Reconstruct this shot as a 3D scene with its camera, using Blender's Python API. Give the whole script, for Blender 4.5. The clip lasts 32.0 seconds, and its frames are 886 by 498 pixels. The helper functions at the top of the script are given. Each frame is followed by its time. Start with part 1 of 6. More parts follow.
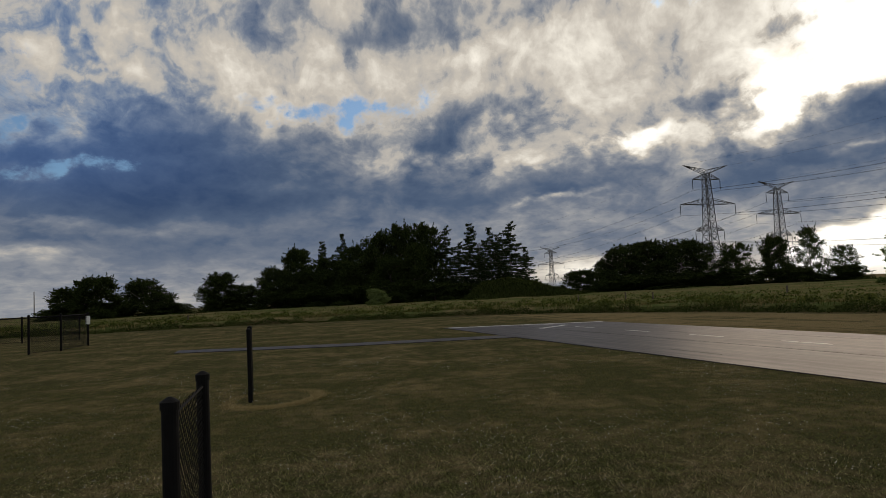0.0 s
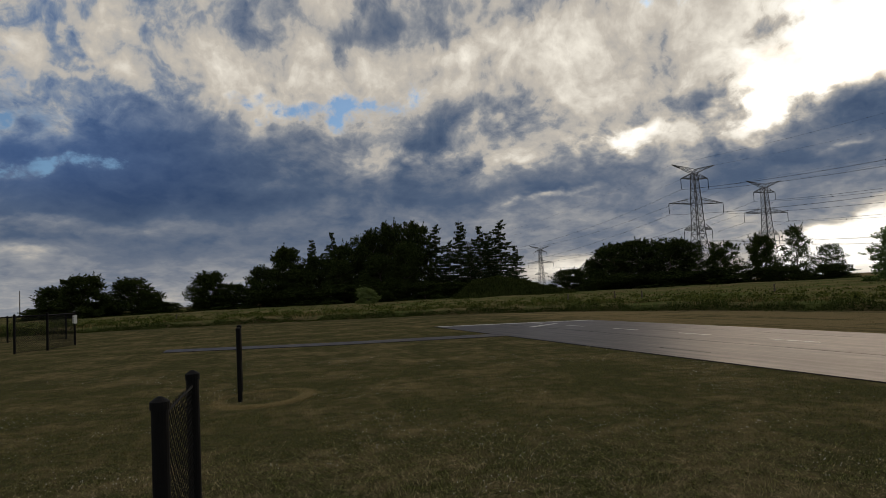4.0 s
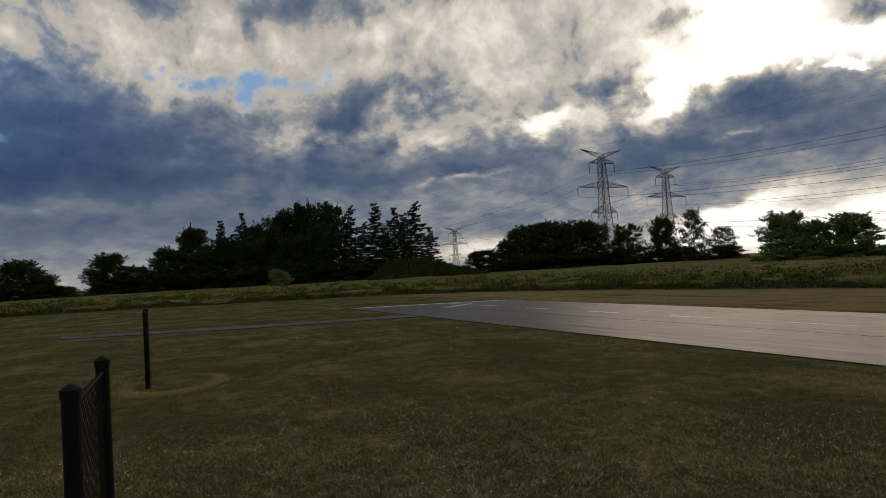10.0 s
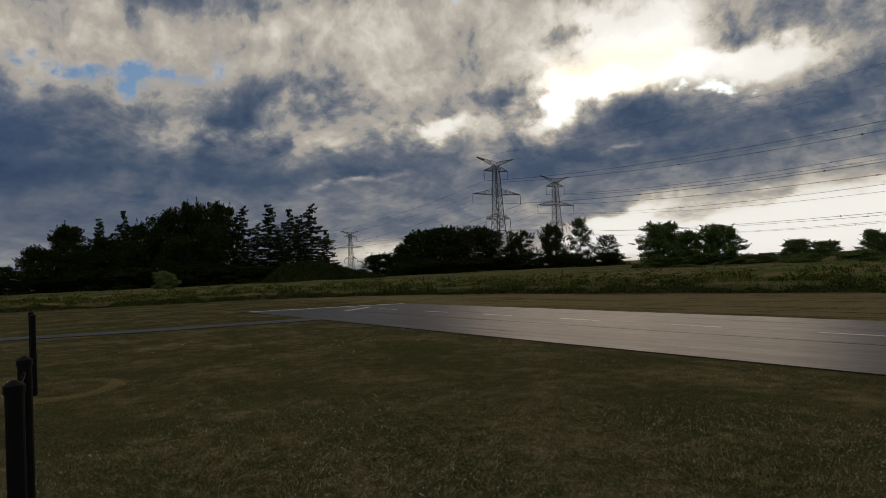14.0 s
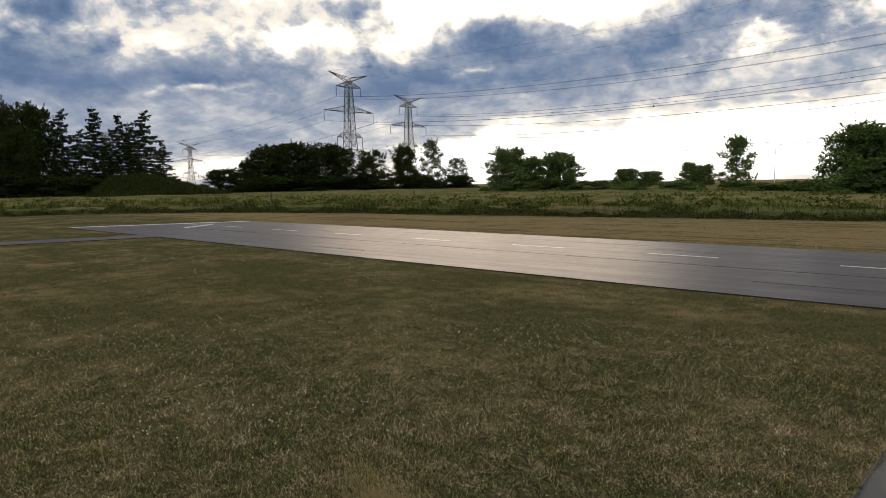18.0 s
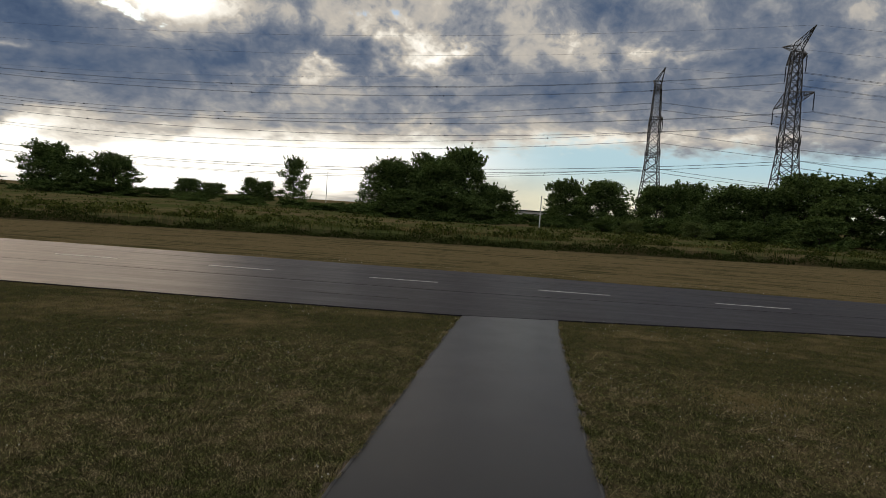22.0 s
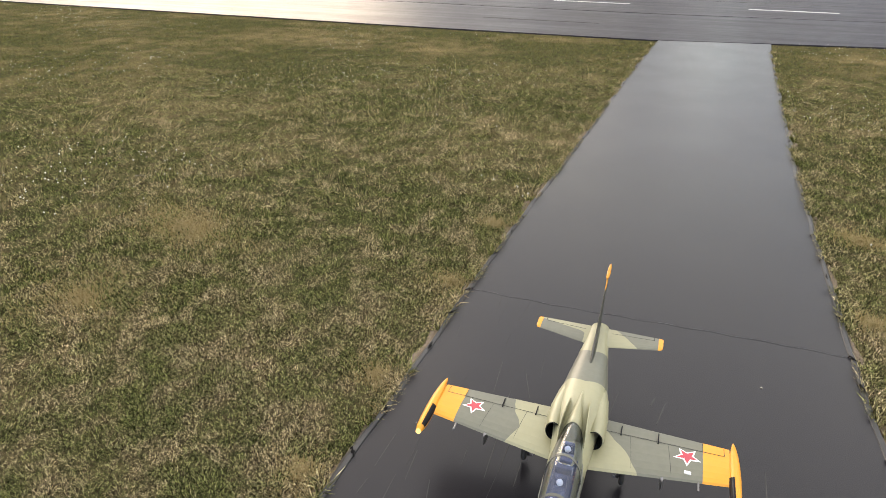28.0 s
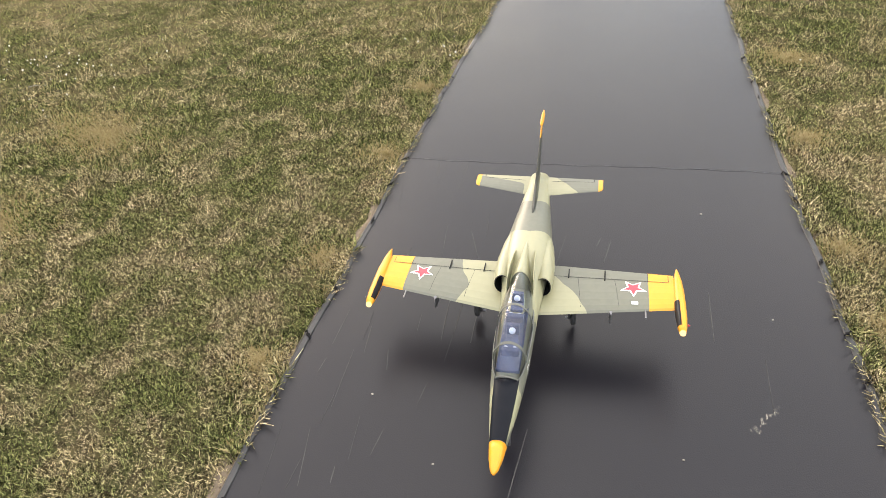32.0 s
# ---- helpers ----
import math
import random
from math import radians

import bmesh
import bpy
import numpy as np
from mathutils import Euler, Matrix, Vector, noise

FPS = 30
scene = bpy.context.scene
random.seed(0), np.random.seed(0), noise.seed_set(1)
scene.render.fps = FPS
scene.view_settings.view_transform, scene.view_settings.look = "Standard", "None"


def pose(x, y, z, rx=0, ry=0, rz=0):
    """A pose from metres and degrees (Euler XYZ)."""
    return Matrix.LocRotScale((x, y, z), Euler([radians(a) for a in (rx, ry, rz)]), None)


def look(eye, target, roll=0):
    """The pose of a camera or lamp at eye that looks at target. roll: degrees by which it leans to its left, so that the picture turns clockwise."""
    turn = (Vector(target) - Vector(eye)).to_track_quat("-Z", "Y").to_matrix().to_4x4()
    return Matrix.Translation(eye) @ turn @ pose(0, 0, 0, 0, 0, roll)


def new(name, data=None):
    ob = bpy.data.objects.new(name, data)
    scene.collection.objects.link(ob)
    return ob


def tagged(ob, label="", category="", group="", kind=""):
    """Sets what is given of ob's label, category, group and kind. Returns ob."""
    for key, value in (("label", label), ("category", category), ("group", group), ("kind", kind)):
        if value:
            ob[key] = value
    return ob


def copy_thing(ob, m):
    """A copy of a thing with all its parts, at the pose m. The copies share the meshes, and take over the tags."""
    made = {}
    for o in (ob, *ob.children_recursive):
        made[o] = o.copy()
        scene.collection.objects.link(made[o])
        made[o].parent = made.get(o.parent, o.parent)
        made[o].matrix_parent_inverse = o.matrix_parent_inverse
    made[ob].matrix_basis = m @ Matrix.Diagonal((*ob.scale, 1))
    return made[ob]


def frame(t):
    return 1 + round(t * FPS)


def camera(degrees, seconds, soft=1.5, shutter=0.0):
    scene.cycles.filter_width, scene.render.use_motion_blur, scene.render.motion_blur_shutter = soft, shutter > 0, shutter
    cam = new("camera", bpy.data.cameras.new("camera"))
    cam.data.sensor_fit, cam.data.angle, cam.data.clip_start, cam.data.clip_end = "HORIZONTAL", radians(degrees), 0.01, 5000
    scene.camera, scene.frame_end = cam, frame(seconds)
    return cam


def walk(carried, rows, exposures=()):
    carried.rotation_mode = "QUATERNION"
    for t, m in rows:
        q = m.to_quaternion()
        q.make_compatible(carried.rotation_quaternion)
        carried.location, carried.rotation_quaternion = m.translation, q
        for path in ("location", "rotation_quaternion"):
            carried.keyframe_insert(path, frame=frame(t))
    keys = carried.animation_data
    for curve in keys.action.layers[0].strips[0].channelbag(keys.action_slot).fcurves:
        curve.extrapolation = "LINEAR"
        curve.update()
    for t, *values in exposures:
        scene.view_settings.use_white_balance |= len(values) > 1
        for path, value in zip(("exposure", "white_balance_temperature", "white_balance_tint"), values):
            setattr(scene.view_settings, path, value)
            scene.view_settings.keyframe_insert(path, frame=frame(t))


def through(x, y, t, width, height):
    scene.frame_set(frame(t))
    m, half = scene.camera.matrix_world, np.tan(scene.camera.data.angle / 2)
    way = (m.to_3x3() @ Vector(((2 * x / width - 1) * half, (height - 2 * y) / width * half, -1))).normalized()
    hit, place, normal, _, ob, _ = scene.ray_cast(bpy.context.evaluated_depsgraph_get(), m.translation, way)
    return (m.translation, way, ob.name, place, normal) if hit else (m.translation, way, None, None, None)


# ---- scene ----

# ---- camera ----
cam = camera(68.5, 32.0, soft=0.6)
PATH = [
    (0.0, pose(0.443, 0.255, 1.710, 93.92, 2.90, 3.54)),
    (0.5, pose(0.441, 0.258, 1.712, 94.01, 3.20, 3.05)),
    (1.0, pose(0.453, 0.232, 1.710, 93.88, 3.14, 2.99)),
    (1.5, pose(0.443, 0.239, 1.714, 93.80, 2.89, 2.89)),
    (2.0, pose(0.429, 0.267, 1.708, 93.96, 2.98, 2.65)),
    (2.5, pose(0.431, 0.267, 1.708, 93.91, 2.88, 2.56)),
    (4.5, pose(0.422, 0.275, 1.709, 93.65, 2.95, 2.65)),
    (5.0, pose(0.419, 0.281, 1.709, 93.44, 2.92, 2.12)),
    (5.5, pose(0.432, 0.256, 1.708, 93.25, 3.27, 1.07)),
    (6.0, pose(0.422, 0.250, 1.708, 93.67, 2.89, 0.03)),
    (6.5, pose(0.413, 0.258, 1.707, 93.13, 2.92, -1.77)),
    (7.0, pose(0.407, 0.252, 1.709, 92.12, 2.60, -2.83)),
    (7.5, pose(0.393, 0.256, 1.709, 91.67, 2.12, -2.76)),
    (8.0, pose(0.387, 0.270, 1.707, 91.68, 2.68, -3.16)),
    (8.5, pose(0.369, 0.280, 1.701, 91.51, 2.26, -2.74)),
    (9.0, pose(0.373, 0.239, 1.712, 91.85, 1.79, -2.62)),
    (9.5, pose(0.361, 0.245, 1.706, 91.64, 2.36, -3.93)),
    (10.0, pose(0.367, 0.245, 1.708, 91.72, 3.24, -4.86)),
    (10.5, pose(0.378, 0.212, 1.710, 91.32, 3.60, -5.96)),
    (11.0, pose(0.375, 0.187, 1.711, 91.28, 3.27, -7.03)),
    (11.5, pose(0.400, 0.131, 1.712, 92.32, 4.02, -6.71)),
    (12.0, pose(0.440, -0.003, 1.709, 92.22, 4.78, -8.06)),
    (12.5, pose(0.421, -0.061, 1.702, 94.27, 5.16, -10.28)),
    (13.0, pose(0.390, -0.097, 1.701, 93.02, 4.26, -10.76)),
    (13.5, pose(0.255, -0.130, 1.714, 91.48, 3.15, -10.89)),
    (14.0, pose(0.133, -0.115, 1.716, 91.60, 2.66, -14.06)),
    (14.5, pose(0.055, -0.075, 1.709, 92.54, 1.82, -15.79)),
    (15.0, pose(0.171, 0.106, 1.749, 86.64, 2.32, -16.76)),
    (15.5, pose(0.141, 0.112, 1.681, 84.19, 2.15, -17.36)),
    (17.5, pose(0.190, 0.189, 1.696, 82.91, 1.27, -21.94)),
    (18.0, pose(0.180, 0.215, 1.666, 84.18, 0.94, -27.09)),
    (18.5, pose(0.194, 0.141, 1.740, 85.84, 0.04, -33.56)),
    (19.0, pose(0.199, 0.104, 1.726, 86.96, -0.76, -40.83)),
    (19.5, pose(0.181, 0.121, 1.731, 87.73, -2.41, -48.97)),
    (20.0, pose(0.177, 0.108, 1.726, 87.76, -4.55, -56.10)),
    (20.5, pose(0.151, 0.014, 1.713, 87.18, -6.59, -60.63)),
    (21.0, pose(0.029, -0.132, 1.708, 86.61, -7.44, -62.69)),
    (21.5, pose(-0.062, -0.199, 1.715, 86.78, -5.98, -64.22)),
    (22.0, pose(-0.205, -0.184, 1.720, 86.17, -3.66, -64.10)),
    (22.5, pose(-0.361, -0.190, 1.723, 84.85, -2.22, -62.48)),
    (23.0, pose(-0.365, -0.176, 1.714, 85.10, -2.04, -61.80)),
    (23.5, pose(-0.360, -0.172, 1.719, 83.37, -1.54, -60.68)),
    (24.0, pose(-0.350, -0.156, 1.717, 81.54, -0.92, -60.14)),
    (24.5, pose(-0.328, -0.130, 1.708, 78.20, -0.89, -59.61)),
    (25.0, pose(-0.317, -0.105, 1.701, 74.72, -1.14, -58.40)),
    (25.5, pose(-0.307, -0.089, 1.680, 70.05, -1.18, -56.32)),
    (26.0, pose(-0.318, -0.062, 1.669, 66.77, -1.82, -54.15)),
    (26.5, pose(-0.300, -0.041, 1.675, 62.21, -0.85, -51.64)),
    (28.5, pose(-0.324, -0.085, 1.665, 62.45, 0.32, -48.99)),
    (29.0, pose(-0.275, -0.092, 1.610, 60.71, 1.64, -50.48)),
    (29.5, pose(-0.218, -0.075, 1.617, 57.64, 2.73, -55.31)),
    (30.0, pose(-0.207, -0.118, 1.572, 57.37, 3.10, -56.35)),
    (30.5, pose(-0.245, -0.086, 1.604, 55.73, 3.41, -56.82)),
    (31.0, pose(-0.253, -0.086, 1.587, 54.22, 3.87, -57.37)),
    (31.5, pose(-0.275, -0.062, 1.611, 52.26, 4.13, -58.13)),
    (32.0, pose(-0.257, -0.085, 1.595, 51.49, 4.21, -57.50)),
]
EXPOSURES = [(0.0, 0.0), (6.0, -0.08), (9.0, -0.1), (11.0, -0.12), (13.0, -0.35), (14.0, -0.42), (15.0, -0.7), (17.5, -0.1), (18.0, 0.9), (18.5, 1.0), (19.0, 0.75), (20.0, 0.0), (21.0, -0.2), (22.0, 0.0), (23.0, 0.1), (24.0, 0.05), (25.0, 0.4), (26.0, 1.2), (28.5, 2.45), (32.0, 2.78)]
walk(cam, PATH, EXPOSURES)


# ---- sky, sun ----
SUN_AZ, SUN_EL = 31.0, 15.0


class Nodes:
    """Short hand for node trees."""

    def __init__(self, tree):
        self.tree = tree
        tree.nodes.clear()

    def node(self, kind, **sets):
        n = self.tree.nodes.new(kind)
        for k, v in sets.items():
            if k in n.inputs:
                n.inputs[k].default_value = v
        return n

    def put(self, value, socket):
        if isinstance(value, bpy.types.NodeSocket):
            self.tree.links.new(value, socket)
        elif isinstance(value, (tuple, list)) and len(value) == 3 and socket.type == "RGBA":
            socket.default_value = (*value, 1)
        else:
            socket.default_value = value

    def math(self, op, a, b=0.0, c=0.0, clamp=False):
        n = self.tree.nodes.new("ShaderNodeMath")
        n.operation, n.use_clamp = op, clamp
        for v, s in zip((a, b, c), n.inputs):
            self.put(v, s)
        return n.outputs[0]

    def add(self, a, b): return self.math("ADD", a, b)
    def sub(self, a, b): return self.math("SUBTRACT", a, b)
    def mul(self, a, b): return self.math("MULTIPLY", a, b)

    def vec(self, x, y, z):
        n = self.tree.nodes.new("ShaderNodeCombineXYZ")
        for v, s in zip((x, y, z), n.inputs):
            self.put(v, s)
        return n.outputs[0]

    def split(self, v):
        n = self.tree.nodes.new("ShaderNodeSeparateXYZ")
        self.put(v, n.inputs[0])
        return n.outputs

    def noise(self, vector, scale, detail=4.0, rough=0.55, distortion=0.0, colour=False):
        n = self.tree.nodes.new("ShaderNodeTexNoise")
        if vector is not None:
            self.put(vector, n.inputs["Vector"])
        for k, v in (("Scale", scale), ("Detail", detail), ("Roughness", rough), ("Distortion", distortion)):
            self.put(v, n.inputs[k])
        return n.outputs["Color" if colour else "Fac"]

    def step(self, x, lo, hi, a=0.0, b=1.0):
        n = self.tree.nodes.new("ShaderNodeMapRange")
        n.interpolation_type = "SMOOTHSTEP"
        for v, s in zip((x, lo, hi, a, b), n.inputs):
            self.put(v, s)
        return n.outputs[0]

    def mix(self, fac, a, b, blend="MIX"):
        n = self.tree.nodes.new("ShaderNodeMix")
        n.data_type, n.blend_type = "RGBA", blend
        self.put(fac, n.inputs[0])
        self.put(a, n.inputs[6])
        self.put(b, n.inputs[7])
        return n.outputs[2]

    def scale(self, colour, k):
        n = self.tree.nodes.new("ShaderNodeVectorMath")
        n.operation = "SCALE"
        self.put(colour, n.inputs[0])
        self.put(k, n.inputs["Scale"])
        return n.outputs[0]

    def plus(self, a, b):
        n = self.tree.nodes.new("ShaderNodeVectorMath")
        n.operation = "ADD"
        self.put(a, n.inputs[0])
        self.put(b, n.inputs[1])
        return n.outputs[0]


world = bpy.data.worlds.new("evening_sky")
scene.world = world
world.use_nodes = True
N = Nodes(world.node_tree)
way = N.node("ShaderNodeTexCoord").outputs["Generated"]
wx, wy, wz = N.split(way)
el = N.mul(N.math("ARCSINE", wz), 180 / math.pi)
az = N.mul(N.math("ARCTAN2", wx, wy), 180 / math.pi)
# the cloud sheet, foreshortened towards the horizon: u runs round it, v up
LIFT = 5.0
sheet = N.vec(N.mul(az, 0.1), N.mul(N.math("LOGARITHM", N.add(N.math("MAXIMUM", el, 0.0), LIFT), math.e), 2.4), 0.0)
bend = N.noise(sheet, 1.5, 5.0, 0.55, colour=True)
bx, by, bz = N.split(bend)
azw = N.add(az, N.mul(N.sub(bx, 0.5), 12.0))
elw = N.add(el, N.mul(N.sub(by, 0.5), N.step(el, 2.0, 14.0, 2.5, 7.0)))


def puffs(p):
    """Rounded cloud heads in several sizes, 0 to 1."""
    n = N.node("ShaderNodeTexVoronoi")
    n.feature, n.normalize = "SMOOTH_F1", True
    for key, v in (("Scale", 1.5), ("Detail", 5.0), ("Roughness", 0.54), ("Lacunarity", 2.2), ("Smoothness", 0.6)):
        n.inputs[key].default_value = v
    N.put(p, n.inputs["Vector"])
    return N.sub(1.0, n.outputs["Distance"])


def bank(a, e, wa, we, tilt=0.0):
    """1 at the azimuth a and height e, in degrees, falling off to the sides, for the great cloud banks and gaps."""
    u, v = N.sub(azw, a), N.sub(elw, e)
    c, s = math.cos(radians(tilt)), math.sin(radians(tilt))
    p = N.mul(N.math("MULTIPLY_ADD", u, c, N.mul(v, s)), 1 / wa)
    q = N.mul(N.math("MULTIPLY_ADD", v, c, N.mul(u, -s)), 1 / we)
    return N.math("EXPONENT", N.mul(N.math("MULTIPLY_ADD", p, p, N.mul(q, q)), -1.0))


def total(rows):
    out = 0.0
    for k, *where in rows:
        out = N.math("MULTIPLY_ADD", bank(*where), k, out)
    return out


# how bright the sheet is: thin lit cloud above 0, thick dark cloud below
LIT_LEFT = [(0.08, -6, 20.8, 14, 1.6, 0), (0.20, -19, 18.6, 8, 2.8, 0), (0.22, -29, 18.0, 3.5, 2.0, -20), (0.2, -35, 19.5, 2, 1.2, 0), (0.20, -10.5, 19.8, 5, 1.6, 0), (0.16, -3, 12.0, 8, 1.1, -5), (0.35, 4.8, 10.8, 1.4, 0.5, 0),
            (0.12, -27, 6.3, 8, 0.5, 0), (0.2, -36, 4.6, 4, 0.5, 0), (0.16, -34, 6.8, 4, 0.35, 3), (0.4, 7.3, 7.8, 2.6, 0.35, 10), (0.5, 8, 1.6, 4, 0.7, 10), (0.16, 8, 19.5, 12, 3.2, 0), (0.2, 14, 16.0, 7, 2.0, 10), (0.08, -28, 20.0, 12, 3.0, 0), (0.25, 12, 20.5, 12, 2.0, 0)]
DARK_LEFT = [(-0.13, -29, 8.0, 12, 4.0, 0), (-0.26, -6, 23.2, 14, 2.0, 0), (-0.16, -1, 18.6, 6, 0.9, 8), (-0.14, -29, 16.2, 7, 0.7, -15), (-0.30, -24, 12.3, 14, 2.3, 2), (-0.30, -2, 15.2, 6, 1.5, 12), (-0.26, -16, 8.8, 18, 1.6, 0), (-0.15, -36.6, 5.8, 2, 0.5, 0), (-0.22, 4, 8.6, 10, 1.5, 5),
             (-0.18, -31.5, 19.3, 4, 0.7, -38), (-0.14, -22, 5.5, 18, 2.6, 0), (-0.12, -5, 4.0, 14, 2.0, 0), (-0.16, -34, 12.5, 14, 6.0, 0), (-0.10, -12, 20.5, 14, 2.5, 0)]
LIT_RIGHT = [(0.85, 28, 14.8, 6, 2.0, 20), (0.55, 14.5, 11.6, 3.2, 0.9, 8), (0.8, 38.5, 15.3, 5, 1.4, 3), (0.6, 30, 18.8, 6, 2.6, 0), (0.2, 30.2, 9.8, 1.2, 0.4, 0), (0.95, 48, 2.3, 19, 2.2, 4), (0.75, 28, 1.7, 6, 1.3, 25),
             (0.35, 70, 4.2, 14, 1.6, 0), (0.55, 60.3, 13.3, 3.0, 1.4, 0), (0.3, 64.6, 13.7, 2, 0.6, 0), (0.25, 74, 14.6, 1.6, 0.6, 0), (0.3, 83, 13.9, 3, 0.8, 10), (0.22, 82, 6.8, 14, 0.7, 2), (0.25, 54, 10.8, 2.5, 0.4, 8)]
DARK_RIGHT = [(0.66 * k, *w) for k, *w in [(-0.36, 18.7, 14.4, 4.5, 1.0, -3), (-0.3, 25, 18.2, 2.2, 0.8, 10), (-0.38, 43, 18.6, 5, 1.8, 0), (-0.42, 24, 8.4, 8, 1.8, 14), (-0.38, 35, 8.8, 9, 2.1, 6), (-0.34, 31.5, 12, 3, 1.2, 0), (-0.36, 46, 10.6, 5, 1.8, 5),
              (-0.32, 54, 12.0, 3.5, 1.2, 0), (-0.2, 50, 16.5, 9, 1.3, 0), (-0.32, 73, 10.8, 9, 2.0, 0), (-0.30, 88, 11.6, 9, 2.6, 0), (-0.34, 76, 17.5, 9, 2.5, 0), (-0.34, 90, 16.0, 10, 3.0, 0)]]
GAPS = [(1.25, -11.5, 16.7, 6.5, 1.3, 5), (0.7, -36, 14.5, 4.0, 0.7, 0), (0.62, -33, 11.2, 6.0, 0.8, 0), (0.8, -37, 17.5, 3.5, 2.6, 0), (0.6, 17.9, 21.6, 2.4, 0.7, 0), (0.7, 38, 13.2, 3.5, 0.6, 0), (0.6, 58, 15.4, 1.6, 0.6, 0), (0.6, 65, 13.9, 1.4, 0.4, 0)]
curl = N.plus(sheet, N.scale(N.plus(N.noise(sheet, 1.1, 4.0, 0.55, colour=True), (-0.5, -0.5, -0.5)), 0.9))
toward = N.node("ShaderNodeVectorMath")
toward.operation = "NORMALIZE"
N.put(N.plus(N.scale(sheet, -1.0), (SUN_AZ * 0.1, 2.4 * math.log(SUN_EL + LIFT), 0.0)), toward.inputs[0])
head = puffs(curl)
relief = N.sub(head, puffs(N.plus(curl, N.scale(toward.outputs[0], 0.13))))
puff = N.noise(curl, 1.25, 9.0, 0.56)
wisp = N.noise(sheet, 6.0, 6.0, 0.58, 0.2)
grain = N.math("MULTIPLY_ADD", N.sub(puff, 0.5), 1.0, N.math("MULTIPLY_ADD", N.sub(head, 0.62), -0.40, N.math("MULTIPLY_ADD", relief, 1.4, N.mul(N.sub(wisp, 0.5), 0.42))))
hot = total(LIT_RIGHT)
lift = N.add(N.add(total(LIT_LEFT), total(DARK_LEFT)), N.add(hot, total(DARK_RIGHT)))
gap = total(GAPS)
tone = N.math("MULTIPLY_ADD", N.math("MULTIPLY_ADD", gap, 0.22, lift), 1.10, N.add(N.step(el, 8.0, 18.0, 0.53, 0.68), N.step(el, 27.0, 45.0, 0.0, 0.05)))
# thick cloud is smooth, thin lit cloud breaks up
shine_ = N.add(tone, N.mul(grain, N.mul(N.step(tone, 0.05, 0.75, 0.42, 1.45), N.step(el, 2.0, 14.0, 0.45, 1.0))))
over = N.math("MAXIMUM", N.sub(shine_, N.math("MULTIPLY_ADD", N.math("MAXIMUM", hot, 0.0), 0.9, 0.62)), 0.0)
shine_ = N.math("MULTIPLY_ADD", over, -0.62, shine_)
ramp = N.node("ShaderNodeValToRGB")
ramp.color_ramp.elements.remove(ramp.color_ramp.elements[1])
for pos, colour in ((0.0, (0.040, 0.070, 0.138)), (0.20, (0.082, 0.118, 0.188)), (0.38, (0.170, 0.196, 0.246)), (0.52, (0.30, 0.308, 0.325)), (0.68, (0.56, 0.512, 0.445)), (0.84, (0.92, 0.86, 0.75)), (1.0, (1.15, 1.11, 1.03))):
    e = ramp.color_ramp.elements[0] if pos == 0.0 else ramp.color_ramp.elements.new(pos)
    e.color = (*colour, 1)
N.put(shine_, ramp.inputs[0])
glare = N.math("MULTIPLY_ADD", bank(29, 14.5, 7, 3, 14), 1.6, 1.05)
warm = N.mix(N.step(bank(30, 16.0, 8, 3.5, 10), 0.45, 0.95), (1.0, 1.0, 1.0), (1.0, 0.78, 0.58))
mass = N.mix(1.0, N.scale(ramp.outputs[0], N.step(shine_, 0.72, 1.45, 1.0, glare)), warm, "MULTIPLY")
sun_dir = Vector((math.sin(radians(SUN_AZ)) * math.cos(radians(SUN_EL)), math.cos(radians(SUN_AZ)) * math.cos(radians(SUN_EL)), math.sin(radians(SUN_EL))))
clear = N.node("ShaderNodeTexSky")
clear.sky_type, clear.sun_disc = "NISHITA", False
clear.sun_elevation, clear.sun_rotation = radians(SUN_EL), radians(SUN_AZ)
blue = N.mix(N.step(el, 1.0, 9.0, 0.75, 0.0), N.mix(1.0, N.scale(clear.outputs[0], 0.085), (0.72, 0.98, 1.30), "MULTIPLY"), (0.58, 0.66, 0.64))
fray = N.math("MULTIPLY_ADD", N.sub(wisp, 0.5), 2.2, N.mul(grain, 1.5))
open_ = N.mul(N.step(N.add(fray, gap), 0.24, 1.15, 0.0, 0.95), N.step(gap, 0.12, 0.4))
cool = N.mul(N.mul(N.step(az, -12.0, -36.0), N.step(el, 6.0, 12.0)), N.step(shine_, 0.70, 0.35))
mass = N.mix(cool, mass, N.mix(1.0, mass, (0.74, 0.94, 1.24), "MULTIPLY"))
mass = N.mix(N.step(el, 25.0, 34.0), mass, N.mix(1.0, mass, (0.97, 0.99, 1.05), "MULTIPLY"))
heaven = N.mix(open_, mass, blue)
# clear evening band under the cloud, away from the sun
rim = N.math("MULTIPLY_ADD", grain, -2.6, N.math("MULTIPLY_ADD", N.sub(wisp, 0.5), -1.6, el))
under = N.mul(N.step(az, 58.0, 76.0), N.step(rim, 6.6, 5.0))
heaven = N.mix(under, heaven, N.mix(N.step(el, 0.5, 4.5), (0.80, 0.76, 0.56), (0.46, 0.64, 0.70)))
back = N.node("ShaderNodeBackground")
N.put(heaven, back.inputs["Color"])
back.inputs["Strength"].default_value = 1.0
N.put(back.outputs[0], N.node("ShaderNodeOutputWorld").inputs["Surface"])

lamp = bpy.data.lights.new("sun", "SUN")
lamp.energy, lamp.angle, lamp.color = 0.42, radians(30), (1.0, 0.78, 0.56)
sun = new("sun", lamp)
sun.matrix_world = look(sun_dir * 50, (0, 0, 0))

